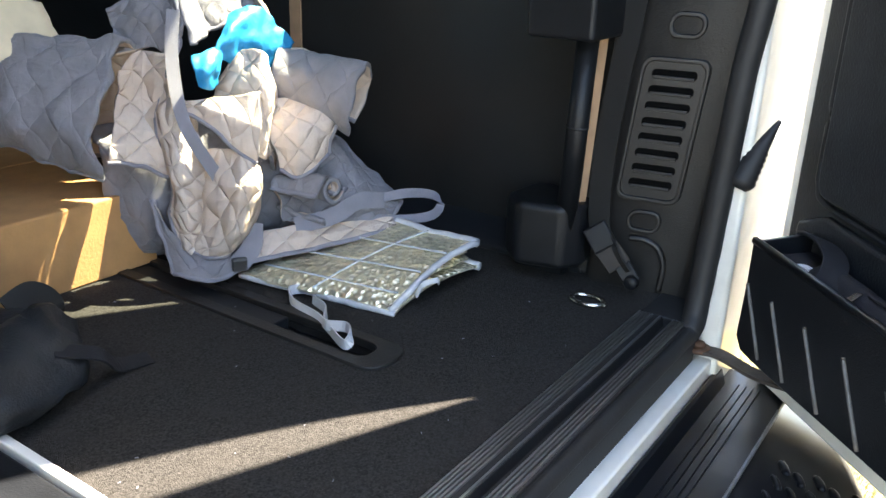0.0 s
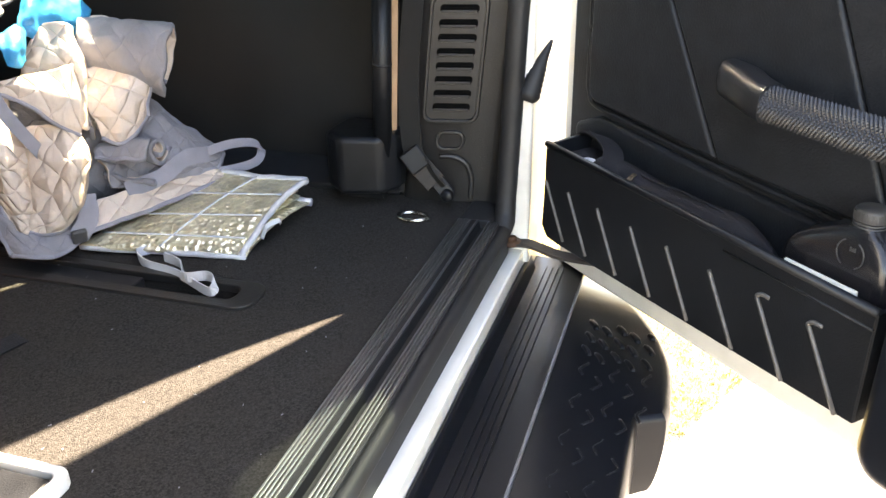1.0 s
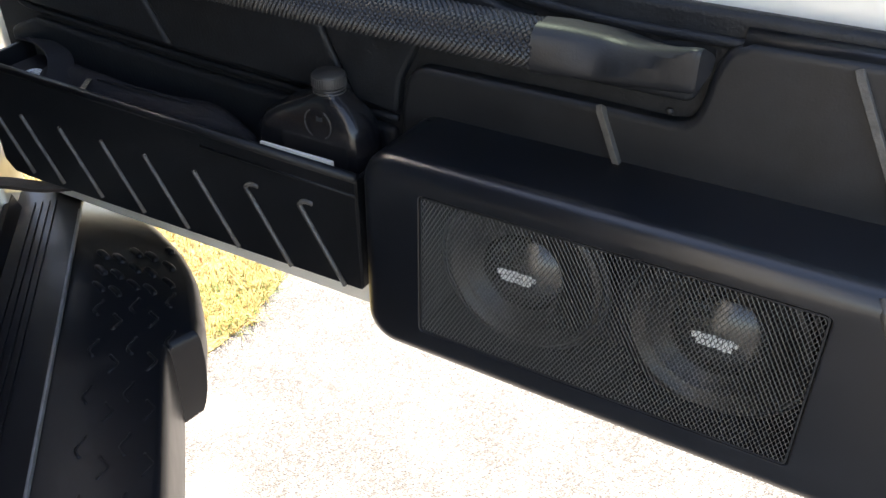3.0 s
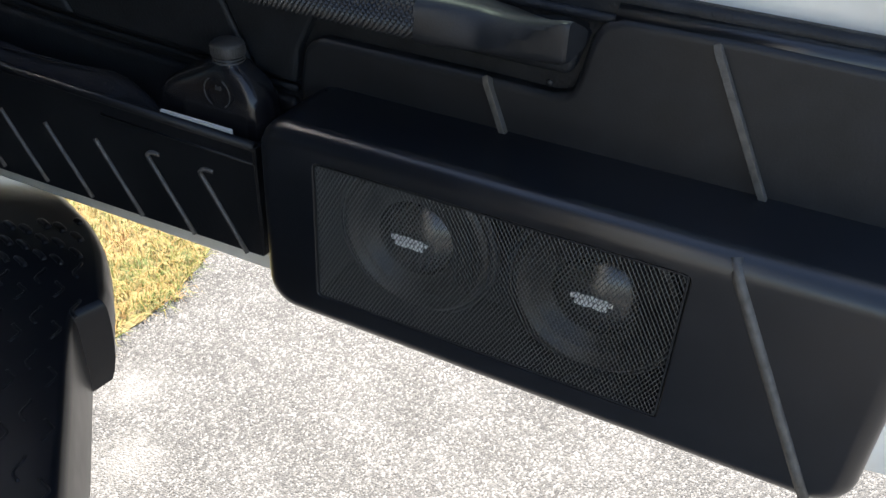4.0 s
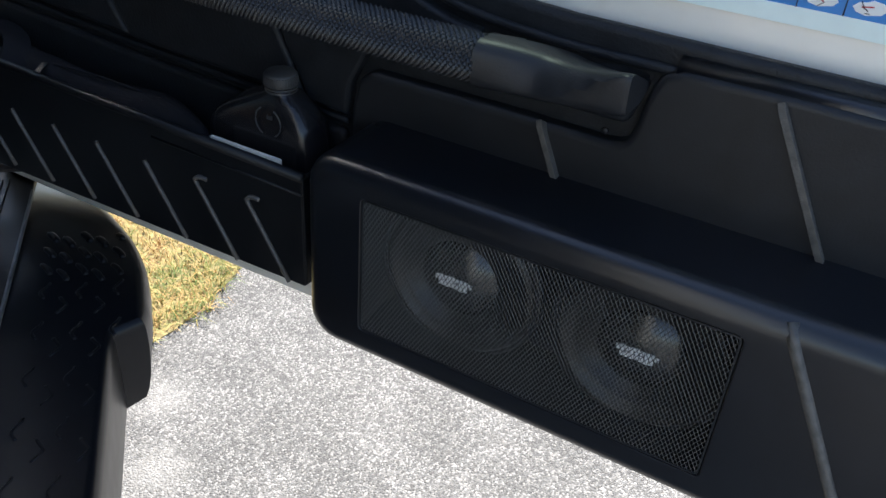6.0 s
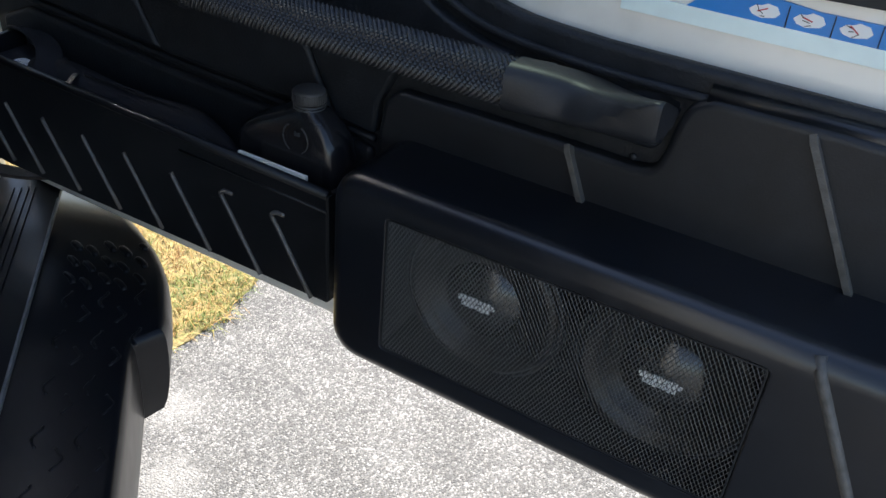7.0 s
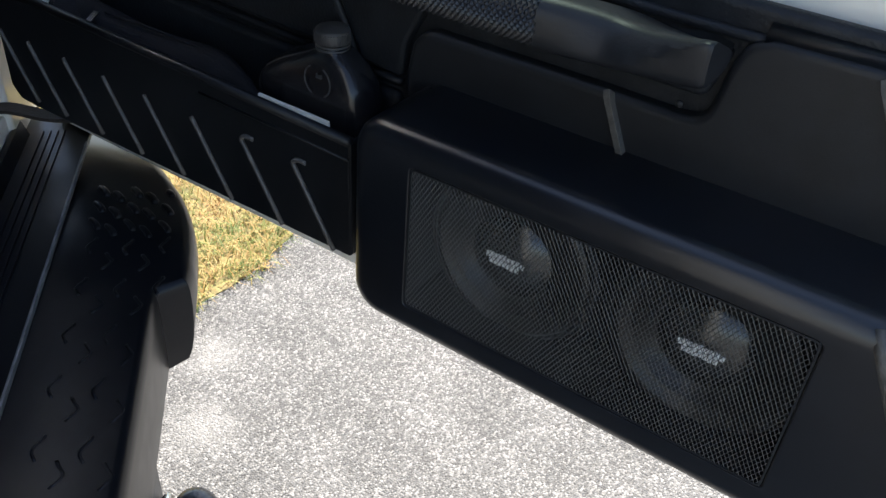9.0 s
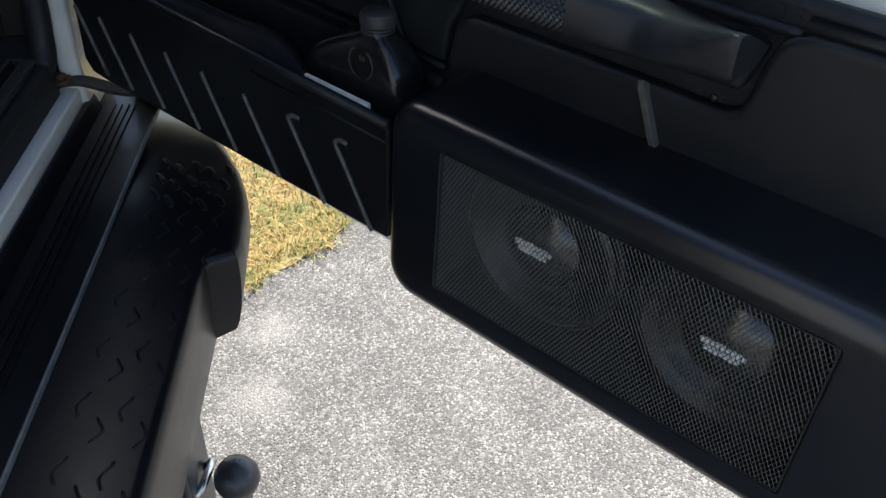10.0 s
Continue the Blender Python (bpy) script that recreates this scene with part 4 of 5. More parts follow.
# ---- speaker box ----
def speaker_box():
    s = empty("speaker_box", "black door speaker box with two speakers behind a metal grille", "speaker box")
    y0, y1, z0, z1 = -0.735, -0.281, 0.6125, 0.780
    gy0, gy1, gz0, gz1 = -0.606, -0.334, 0.640, 0.758
    # front frame with the grille opening; the lower front stands out a little further
    bm = bmesh.new()
    def X(z):
        return -0.003 - 0.004 * (0.77 - z) / 0.15
    out = rounded(y0, y1, z0, z1, 0.026, 5)
    inn = rounded(gy0, gy1, gz0, gz1, 0.004, 5)
    R, turn = 0.015, []
    for k in range(7):
        a = radians(15 * k)
        i = R * (1 - math.cos(a))
        pts = rounded(y0 + i, y1 - i, z0 + i, z1 - i, 0.026 - i * 0.7, 5)
        turn.append((pts, [X(z) + R * (1 - math.sin(a)) for _, z in pts]))
    rings = [[bm.verts.new((x, y, z)) for (y, z), x in zip(pts, xs)] for pts, xs in ((out, [0.076] * 24), *turn, (inn, [X(z) for _, z in inn]), (inn, [X(z) + 0.008 for _, z in inn]), (inn, [0.055] * 24))]
    for a, b in zip(rings, rings[1:]):
        for k in range(24):
            bm.faces.new((a[k], a[(k + 1) % 24], b[(k + 1) % 24], b[k]))
    bm.faces.new(rings[-1])
    bs = part("box_shell", bm, SPEAKER_SHELL, s, bevel=0.0012, seg=2)
    part("ridge", tube([(0.003, -0.6275, 0.776), (-0.0025, -0.631, 0.767), (-0.0062, -0.697, 0.64), (-0.0066, -0.708, 0.619)], 0.0038, 8), RIB_GREY, bs, "grey worn moulded ridge", smooth=True)
    part("shelf_joint", tube([(0.066, -0.30, 0.7785), (0.066, -0.72, 0.7785)], 0.0012, 6), MOULD, s, smooth=True)
    rim = ring_prism(rounded(gy0 + 0.0005, gy1 - 0.0005, gz0 + 0.0005, gz1 - 0.0005, 0.004, 3), rounded(gy0 + 0.0018, gy1 - 0.0018, gz0 + 0.0018, gz1 - 0.0018, 0.003, 3), -0.0004, 0.002, "x")
    for v in rim.verts:
        v.co.x += X(v.co.z) + 0.001
    part("grille_rim", rim, MOULD, s)
    # woven metal grille: two sets of slanting strands
    gm = bmesh.new()
    w, h, pitch = gy1 - gy0 - 0.002, gz1 - gz0 - 0.002, 0.0031
    slope = 1.75
    for sgn, dx in ((1, 0.0), (-1, 0.0005)):
        k = -int(h / slope / pitch) - 1
        while k * pitch < w + h / slope:
            b0 = k * pitch
            pts = []
            for t in (0.0, 1.0):
                pts.append([b0 + sgn * t * h / slope, t * h])
            (ya, za), (yb, zb) = pts
            def clip(ya, za, yb, zb):
                t0, t1 = 0.0, 1.0
                dy = yb - ya
                for lim, side in ((0, 1), (w, -1)):
                    fa, fb = side * (ya - lim), side * (yb - lim)
                    if fa < 0 and fb < 0:
                        return None
                    if fa < 0:
                        t0 = max(t0, fa / (fa - fb))
                    elif fb < 0:
                        t1 = min(t1, fa / (fa - fb))
                if t1 - t0 < 0.01:
                    return None
                return ya + dy * t0, za + (zb - za) * t0, ya + dy * t1, za + (zb - za) * t1
            c = clip(ya, za, yb, zb)
            if c:
                tube([(dx + 0.001 + X(gz0 + c[1]), gy0 + 0.001 + c[0], gz0 + 0.001 + c[1]), (dx + 0.001 + X(gz0 + c[3]), gy0 + 0.001 + c[2], gz0 + 0.001 + c[3])], 0.00028 if sgn < 0 else 0.00025, 4, gm, caps=False)
            k += 1
    tagged(part("grille", gm, MESH_METAL, s, "woven grey metal grille"), kind="stuff")
    for yc in (-0.402, -0.544):
        cz, fx = 0.697, -0.002
        cone = part("speaker_cone", lathe([(0.064, 0.030), (0.062, 0.026), (0.0585, 0.0235), (0.055, 0.0245), (0.053, 0.029), (0.050, 0.029), (0.048, 0.031), (0.043, 0.035), (0.042, 0.0345), (0.040, 0.042), (0.022, 0.046), (0.0, 0.046)], (fx, yc, cz), "x", 40), CONE, s, "black speaker cone with rubber surround", smooth=True)
        part("dust_cap", lathe([(0.038, 0.044), (0.0365, 0.0365), (0.0325, 0.0305), (0.0265, 0.0258), (0.019, 0.0223), (0.010, 0.0201), (0.0, 0.0193)], (fx, yc, cz), "x", 32), CAP_DOME, cone, "glossy dark dust cap", smooth=True)
        part("speaker_ring", lathe([(0.067, 0.034), (0.067, 0.027), (0.063, 0.026), (0.062, 0.030)], (0, yc, cz), "x", 40), MOULD, s, smooth=True)
        # two curved rows of unreadable lettering
        for row, n in ((0, 9), (1, 7)):
            for k in range(n):
                q = k - (n - 1) / 2
                hh = 0.0030 + 0.0008 * ((k * 5 + row * 3) % 3)
                bar = box(-0.0006, 0.0006, -0.0014, 0.0014, -hh / 2, hh / 2)
                yy, zz = yc + q * 0.0034, cz + 0.0055 - row * 0.0048 - 0.00013 * q * q
                xx = fx + 0.0186 + 8.5 * ((yy - yc) ** 2 + (zz - cz) ** 2)
                part("badge_bar", bar, PRINT_WHITE, cone, "pale lettering bar on the dust cap").matrix_basis = Matrix.Translation((xx, yy, zz)) @ pose(0, 0, 0, -1.5 * q + (k % 2) * 6 - 3, 0, 0)


CAP_DOME = material("glossy_dust_cap", (0.026, 0.024, 0.022), 0.23, bump=0, vary=0.1, spec=1.0)
speaker_box()


# ---- load in the cargo bay ----
def sheet(fn, nu, nv, mats, name, parent, thick=0.006, label="", uvscale=1.0, noise_amp=0.006, seed=0.0):
    """A cloth sheet from a function of u, v in 0..1: outer material on one side, lining on the other."""
    bm = bmesh.new()
    uvl = bm.loops.layers.uv.new("UVMap")
    grid = []
    for i in range(nu + 1):
        row = []
        for j in range(nv + 1):
            p = Vector(fn(i / nu, j / nv))
            for k, w in ((14, 1.0), (34, 0.5), (75, 0.22)):
                q = p * k + Vector((seed, seed * 2, k))
                p += w * noise_amp * Vector((noise.noise(q), noise.noise(q + Vector((7, 3, 1))), noise.noise(q + Vector((2, 9, 5)))))
            row.append(bm.verts.new(p))
        grid.append(row)
    width, height = (grid[0][nv // 2].co - grid[nu // 2][nv // 2].co).length * 2.1, (grid[nu // 2][0].co - grid[nu // 2][nv // 2].co).length * 2.1
    for i in range(nu):
        for j in range(nv):
            fc = bm.faces.new((grid[i][j], grid[i + 1][j], grid[i + 1][j + 1], grid[i][j + 1]))
            for lp, (a, b) in zip(fc.loops, ((i, j), (i + 1, j), (i + 1, j + 1), (i, j + 1))):
                lp[uvl].uv = (a / nu * width, b / nv * height)
    edge = [grid[i][0].co.copy() for i in range(nu + 1)], [grid[i][nv].co.copy() for i in range(nu + 1)], [v.co.copy() for v in grid[0]], [v.co.copy() for v in grid[nu]]
    me = bpy.data.meshes.new(name)
    bm.to_mesh(me)
    bm.free()
    for m in mats:
        me.materials.append(m)
    for p in me.polygons:
        p.use_smooth = True
    ob = new(name, me)
    ob.parent = parent
    so = ob.modifiers.new("thick", "SOLIDIFY")
    so.thickness, so.offset, so.material_offset, so.material_offset_rim = thick, 0, 1, 0
    if label:
        tagged(ob, label)
    return ob, edge


def scroll(c, axis, start, r0, r1, a0, a1, length, flare=0.0):
    """A rolled fold: sweeps round axis from angle a0 to a1, its radius going from r0 to r1."""
    ax = Vector(axis).normalized()
    s = Vector(start)
    s = (s - s.dot(ax) * ax).normalized()
    t = ax.cross(s)
    def fn(u, v):
        a = radians(a0 + (a1 - a0) * u)
        r = (r0 + (r1 - r0) * u) * (1 + flare * (v - 0.5))
        return Vector(c) + ax * (v - 0.5) * length + r * (math.cos(a) * s + math.sin(a) * t)
    return fn


LOAD = VEHICLE @ pose(-0.037, -0.006, 0.635, 0, 0, -4.8) @ Matrix.Diagonal((0.883, 0.883, 0.93, 1)) @ pose(0, 0, -0.635)
HEAP_R, HEAP_D = Vector((0.878, -0.478, 0)), Vector((0.478, 0.878, 0))


def heap(r, h, d=0.0):
    """A place in the heap: r along its front, h above the carpet, d towards its back."""
    return Vector((-0.255, 0.545, 0.635)) + HEAP_R * r + HEAP_D * d + Vector((0, 0, h))


def drape(net):
    """A soft surface through a coarse net of places in the heap."""
    cols = [curve([heap(*p) for p in row], 8) for row in net]
    lines = [curve([c[k] for c in cols], 8) for k in range(len(cols[0]))]
    nu, nv = len(lines) - 1, len(lines[0]) - 1
    def fn(u, v):
        a, b = u * nu, v * nv
        i, j = min(int(a), nu - 1), min(int(b), nv - 1)
        return lines[i][j].lerp(lines[i + 1][j], a - i).lerp(lines[i][j + 1].lerp(lines[i + 1][j + 1], a - i), b - j)
    return fn


def seat_cover():
    k = empty("quilted_seat_cover", "crumpled grey and cream quilted seat cover heaped on the cargo floor", "seat cover", LOAD)
    Z = Vector((0, 0, 1))
    def fold(fn, nu=36, nv=28, seed=0.0, amp=0.007, edges=(1,), cream=False):
        ob, ed = sheet(fn, nu, nv, [QUILT, QUILT_GREY] if cream else [QUILT_GREY, QUILT], "quilted_fold", k, noise_amp=amp, seed=seed)
        for e in edges:
            part("edge_binding", tube(ed[e], 0.0056, 7, flat=0.6), PIPING, ob, "grey bound edge", smooth=True)
        return ob
    # body of the heap, and the dark side of the cloth behind
    fold(scroll(heap(-0.02, 0.10, 0.14), HEAP_R, -HEAP_D, 0.09, 0.12, -70, 140, 0.30, 0.1), seed=8, edges=(1,), amp=0.014)
    fold(drape([[(-0.04, 0.385, 0.14), (0.035, 0.38, 0.14), (0.075, 0.32, 0.1)], [(-0.035, 0.345, 0.12), (0.04, 0.345, 0.13), (0.08, 0.29, 0.1)], [(-0.035, 0.3, 0.1), (0.03, 0.3, 0.1), (0.085, 0.262, 0.1)]]), seed=21, edges=(1,), amp=0.012, cream=True)
    # roll open at its end, with the hollow and the cream scoop beside it
    fold(scroll(heap(0.122, 0.232, 0.035), HEAP_R * 0.85 - HEAP_D * 0.5 - Z * 0.22, Z, 0.038, 0.042, -150, 165, 0.115, 0.3), seed=2, edges=(2, 3), amp=0.008)
    fold(drape([[(0.04, 0.265, 0.05), (0.09, 0.28, 0.06), (0.15, 0.265, 0.05)], [(0.045, 0.23, 0.05), (0.095, 0.235, 0.07), (0.145, 0.235, 0.05)], [(0.045, 0.195, 0.04), (0.09, 0.195, 0.06), (0.135, 0.195, 0.04)]]), seed=13, edges=(), amp=0.008, cream=True)
    fold(drape([[(0.045, 0.215, 0.02), (0.09, 0.22, 0.03), (0.135, 0.235, 0.015)], [(0.045, 0.185, 0.0), (0.085, 0.185, -0.015), (0.135, 0.2, 0.0)], [(0.055, 0.135, 0.0), (0.08, 0.125, -0.01), (0.12, 0.15, 0.0)]]), seed=3, edges=(1, 3), amp=0.006)
    # peaked hood and the bound flap below it
    fold(drape([[(-0.005, 0.25, 0.03), (0.015, 0.28, 0.02), (0.04, 0.285, 0.0), (0.055, 0.255, 0.02), (0.06, 0.215, 0.03)], [(-0.02, 0.225, 0.02), (0.01, 0.24, -0.01), (0.035, 0.23, -0.03), (0.045, 0.19, 0.0), (0.06, 0.175, 0.03)], [(-0.02, 0.185, 0.03), (0.01, 0.18, 0.0), (0.025, 0.15, -0.02), (0.04, 0.15, 0.0), (0.045, 0.13, 0.03)]]), seed=4, edges=(), amp=0.009)
    fold(drape([[(-0.065, 0.23, 0.0), (-0.02, 0.23, -0.02), (0.03, 0.24, -0.03)], [(-0.065, 0.225, 0.0), (-0.02, 0.215, -0.035), (0.025, 0.195, -0.045)], [(-0.065, 0.22, 0.0), (-0.025, 0.195, -0.03), (0.02, 0.155, -0.04)]]), seed=14, edges=(1,), amp=0.005)
    # bulging fold and the long fall of cloth beside it
    fold(drape([[(-0.05, 0.16, 0.01), (-0.015, 0.17, -0.02), (0.01, 0.16, -0.04), (0.03, 0.125, -0.01)], [(-0.05, 0.12, 0.0), (-0.025, 0.125, -0.04), (0.01, 0.125, -0.06), (0.03, 0.105, -0.01)], [(-0.055, 0.075, 0.0), (-0.03, 0.08, -0.05), (-0.005, 0.08, -0.06), (0.02, 0.07, -0.01)], [(-0.08, 0.045, -0.02), (-0.05, 0.04, -0.035), (-0.02, 0.045, -0.035), (0.01, 0.055, 0.0)]]), seed=5, edges=(1,), amp=0.010)
    fold(drape([[(-0.08, 0.26, 0.03), (-0.065, 0.235, 0.0), (-0.04, 0.2, 0.01)], [(-0.095, 0.175, 0.02), (-0.075, 0.145, -0.02), (-0.035, 0.115, 0.01)], [(-0.08, 0.125, 0.01), (-0.07, 0.085, -0.03), (-0.04, 0.075, 0.0)], [(-0.085, 0.055, -0.02), (-0.07, 0.04, -0.03), (-0.045, 0.035, 0.0)]]), seed=6, edges=(2,), amp=0.010)
    # wide fold lying over the box, its mouth towards the middle
    fold(scroll(heap(-0.215, 0.215, 0.09), HEAP_R - HEAP_D * 0.45 - Z * 0.15, Z, 0.065, 0.08, -150, 130, 0.19, 0.35), seed=7, edges=(3,), amp=0.016)
    fold(drape([[(-0.135, 0.255, 0.05), (-0.1, 0.28, 0.06), (-0.07, 0.275, 0.03)], [(-0.145, 0.21, 0.03), (-0.11, 0.21, 0.04), (-0.08, 0.205, 0.02)], [(-0.155, 0.16, 0.01), (-0.12, 0.15, 0.01), (-0.085, 0.135, 0.01)]]), seed=15, edges=(1,), amp=0.008)
    fold(drape([[(-0.14, 0.33, 0.1), (-0.09, 0.35, 0.09), (-0.055, 0.345, 0.05)], [(-0.135, 0.305, 0.08), (-0.09, 0.32, 0.06), (-0.055, 0.305, 0.04)], [(-0.135, 0.275, 0.06), (-0.095, 0.285, 0.05), (-0.065, 0.265, 0.03)]]), seed=16, edges=(0, 3), amp=0.010, cream=True)
    fold(drape([[(-0.055, 0.355, 0.06), (-0.045, 0.34, 0.04), (-0.04, 0.29, 0.02)], [(-0.045, 0.36, 0.08), (-0.03, 0.34, 0.06), (-0.02, 0.3, 0.03)]]), nv=14, seed=17, edges=(0,), amp=0.006)
    # skirt towards the side board, its cream band and the rolled pocket
    fold(drape([[(0.06, 0.125, 0.05), (0.14, 0.16, 0.07), (0.18, 0.13, 0.06), (0.23, 0.075, 0.03)], [(0.055, 0.105, 0.02), (0.125, 0.115, 0.02), (0.17, 0.1, 0.0), (0.225, 0.07, 0.0)], [(0.06, 0.065, 0.0), (0.105, 0.06, -0.01), (0.155, 0.06, -0.015), (0.215, 0.06, -0.01)]]), seed=1, edges=(0, 3), amp=0.009, cream=True)
    fold(drape([[(0.015, 0.055, -0.01), (0.065, 0.06, -0.015), (0.135, 0.06, -0.015), (0.21, 0.06, -0.01)], [(-0.01, 0.03, -0.04), (0.05, 0.035, -0.045), (0.13, 0.04, -0.04), (0.215, 0.05, -0.03)]]), nv=12, seed=11, edges=(1, 2), amp=0.004)
    fold(scroll(heap(0.118, 0.106, 0.0), HEAP_R * 0.5 - HEAP_D, Z, 0.006, 0.019, -200, 260, 0.04, 0.2), seed=9, edges=(3,), amp=0.003)
    fold(scroll(heap(0.085, 0.092, 0.0), HEAP_R * 0.8 - HEAP_D * 0.6, Z, 0.022, 0.03, -230, 60, 0.07, 0.3), seed=19, edges=(3,), amp=0.007)
    # foot of the heap
    fold(drape([[(-0.105, 0.11, 0.0), (-0.085, 0.055, -0.02), (-0.045, 0.04, -0.03), (0.005, 0.05, -0.02)], [(-0.1, 0.06, -0.01), (-0.08, 0.035, -0.035), (-0.045, 0.025, -0.045), (0.005, 0.035, -0.03)], [(-0.095, 0.02, -0.03), (-0.075, 0.02, -0.05), (-0.04, 0.015, -0.05), (0.005, 0.025, -0.04)]]), seed=10, edges=(1, 2), amp=0.007, cream=True)
    loop = curve([heap(0.19, 0.082), heap(0.235, 0.090, -0.01), heap(0.275, 0.084, -0.01), heap(0.287, 0.070, -0.01), heap(0.27, 0.058, -0.02), heap(0.225, 0.056, -0.02), heap(0.17, 0.062, -0.015)], 6)
    part("strap_loop", ribbon(loop, 0.013, 0.002, (0.1, 0.4, 0.6)), PIPING, k, "grey webbing loop")
    part("strap", ribbon(curve([heap(0.07, 0.063, -0.02), heap(0.12, 0.072, -0.025), heap(0.16, 0.088, -0.02), heap(0.20, 0.083, -0.01)]), 0.022, 0.003, (0.1, 0.3, 1)), PIPING, k, "grey webbing strap")
    part("strap", ribbon(curve([heap(-0.012, 0.03, -0.05), heap(0.006, 0.05, -0.045), heap(0.012, 0.075, -0.03)]), 0.026, 0.003, HEAP_R), PIPING, k, "grey webbing strap")
    part("strap", ribbon(curve([heap(-0.062, 0.33, 0.03), heap(-0.07, 0.275, 0.01), heap(-0.064, 0.205, -0.02), heap(-0.028, 0.135, -0.02)]), 0.016, 0.003, (0.8, -0.4, 0.3)), PIPING, k, "grey webbing strap")
    part("buckle", box(-0.010, 0.010, -0.004, 0.004, -0.010, 0.010), CAP, k, "small grey buckle", bevel=0.003).matrix_basis = Matrix.Translation(heap(-0.012, 0.03, -0.052)) @ pose(0, 0, 0, 20, 0, -30)


seat_cover()
cl = empty("cyan_cloth", "bright cyan nylon bag crumpled on the seat cover", "cloth bag", LOAD)
sheet(drape([[(-0.005, 0.31, 0.03), (0.015, 0.325, 0.05), (0.055, 0.315, 0.06), (0.1, 0.285, 0.07)], [(-0.015, 0.295, 0.01), (0.01, 0.305, 0.02), (0.045, 0.295, 0.04), (0.09, 0.275, 0.06)], [(-0.02, 0.275, 0.0), (0.0, 0.27, 0.02), (0.03, 0.26, 0.03), (0.065, 0.26, 0.05)]]), 36, 24, [CYAN, CYAN], "cloth", cl, 0.003, noise_amp=0.013, seed=4)
sheet(drape([[(-0.05, 0.28, -0.01), (-0.02, 0.29, 0.0), (-0.005, 0.295, 0.01)], [(-0.045, 0.265, -0.02), (-0.025, 0.265, -0.025), (-0.01, 0.275, 0.0)], [(-0.04, 0.25, -0.02), (-0.03, 0.245, -0.02), (-0.015, 0.245, 0.0)]]), 20, 20, [CYAN, CYAN], "cloth_tail", cl, 0.003, noise_amp=0.011, seed=6)

# slack bag on the far side of the floor
bag = empty("tool_bag", "slack dark grey fabric bag lying on the carpet", "bag", VEHICLE @ pose(0.07, 0.025, 0))
sheet(lambda u, v: (-0.675 + 0.13 * math.cos(2 * math.pi * u) * math.sin(math.pi * v) ** 0.6, 0.43 + 0.11 * math.sin(2 * math.pi * u) * math.sin(math.pi * v) ** 0.6, 0.672 - 0.034 * math.cos(math.pi * v)), 40, 24, [VINYL, VINYL], "bag_body", bag, 0.003, noise_amp=0.022, seed=2)
part("bag_strap", ribbon(curve([(-0.60, 0.36, 0.69), (-0.565, 0.35, 0.675), (-0.535, 0.37, 0.645), (-0.50, 0.37, 0.637)]), 0.018, 0.002, (0.4, 0.8, 0.2)), POUCH, bag, "dark webbing strap")
part("bag_tag", ribbon(curve([(-0.58, 0.47, 0.69), (-0.55, 0.475, 0.695), (-0.53, 0.47, 0.675), (-0.535, 0.455, 0.64)]), 0.022, 0.002, (0.2, 0.5, 0.8)), GREY_BELT, bag, "dark crumpled tag")


# folded foil windscreen shade
def foil_material():
    m = material("crinkled_gold_foil", (0.92, 0.84, 0.62), 0.3, metal=0.75, bump=0, vary=0.12)
    n, l = m.node_tree.nodes, m.node_tree.links
    co = n.new("ShaderNodeTexCoord")
    vo = n.new("ShaderNodeTexVoronoi")
    vo.inputs["Scale"].default_value = 140
    l.new(co.outputs["Object"], vo.inputs["Vector"])
    bp = n.new("ShaderNodeBump")
    bp.inputs["Strength"].default_value, bp.inputs["Distance"].default_value = 1.0, 0.004
    l.new(vo.outputs["Distance"], bp.inputs["Height"])
    l.new(bp.outputs[0], n["Principled BSDF"].inputs["Normal"])
    return m


FOIL_GOLD = foil_material()


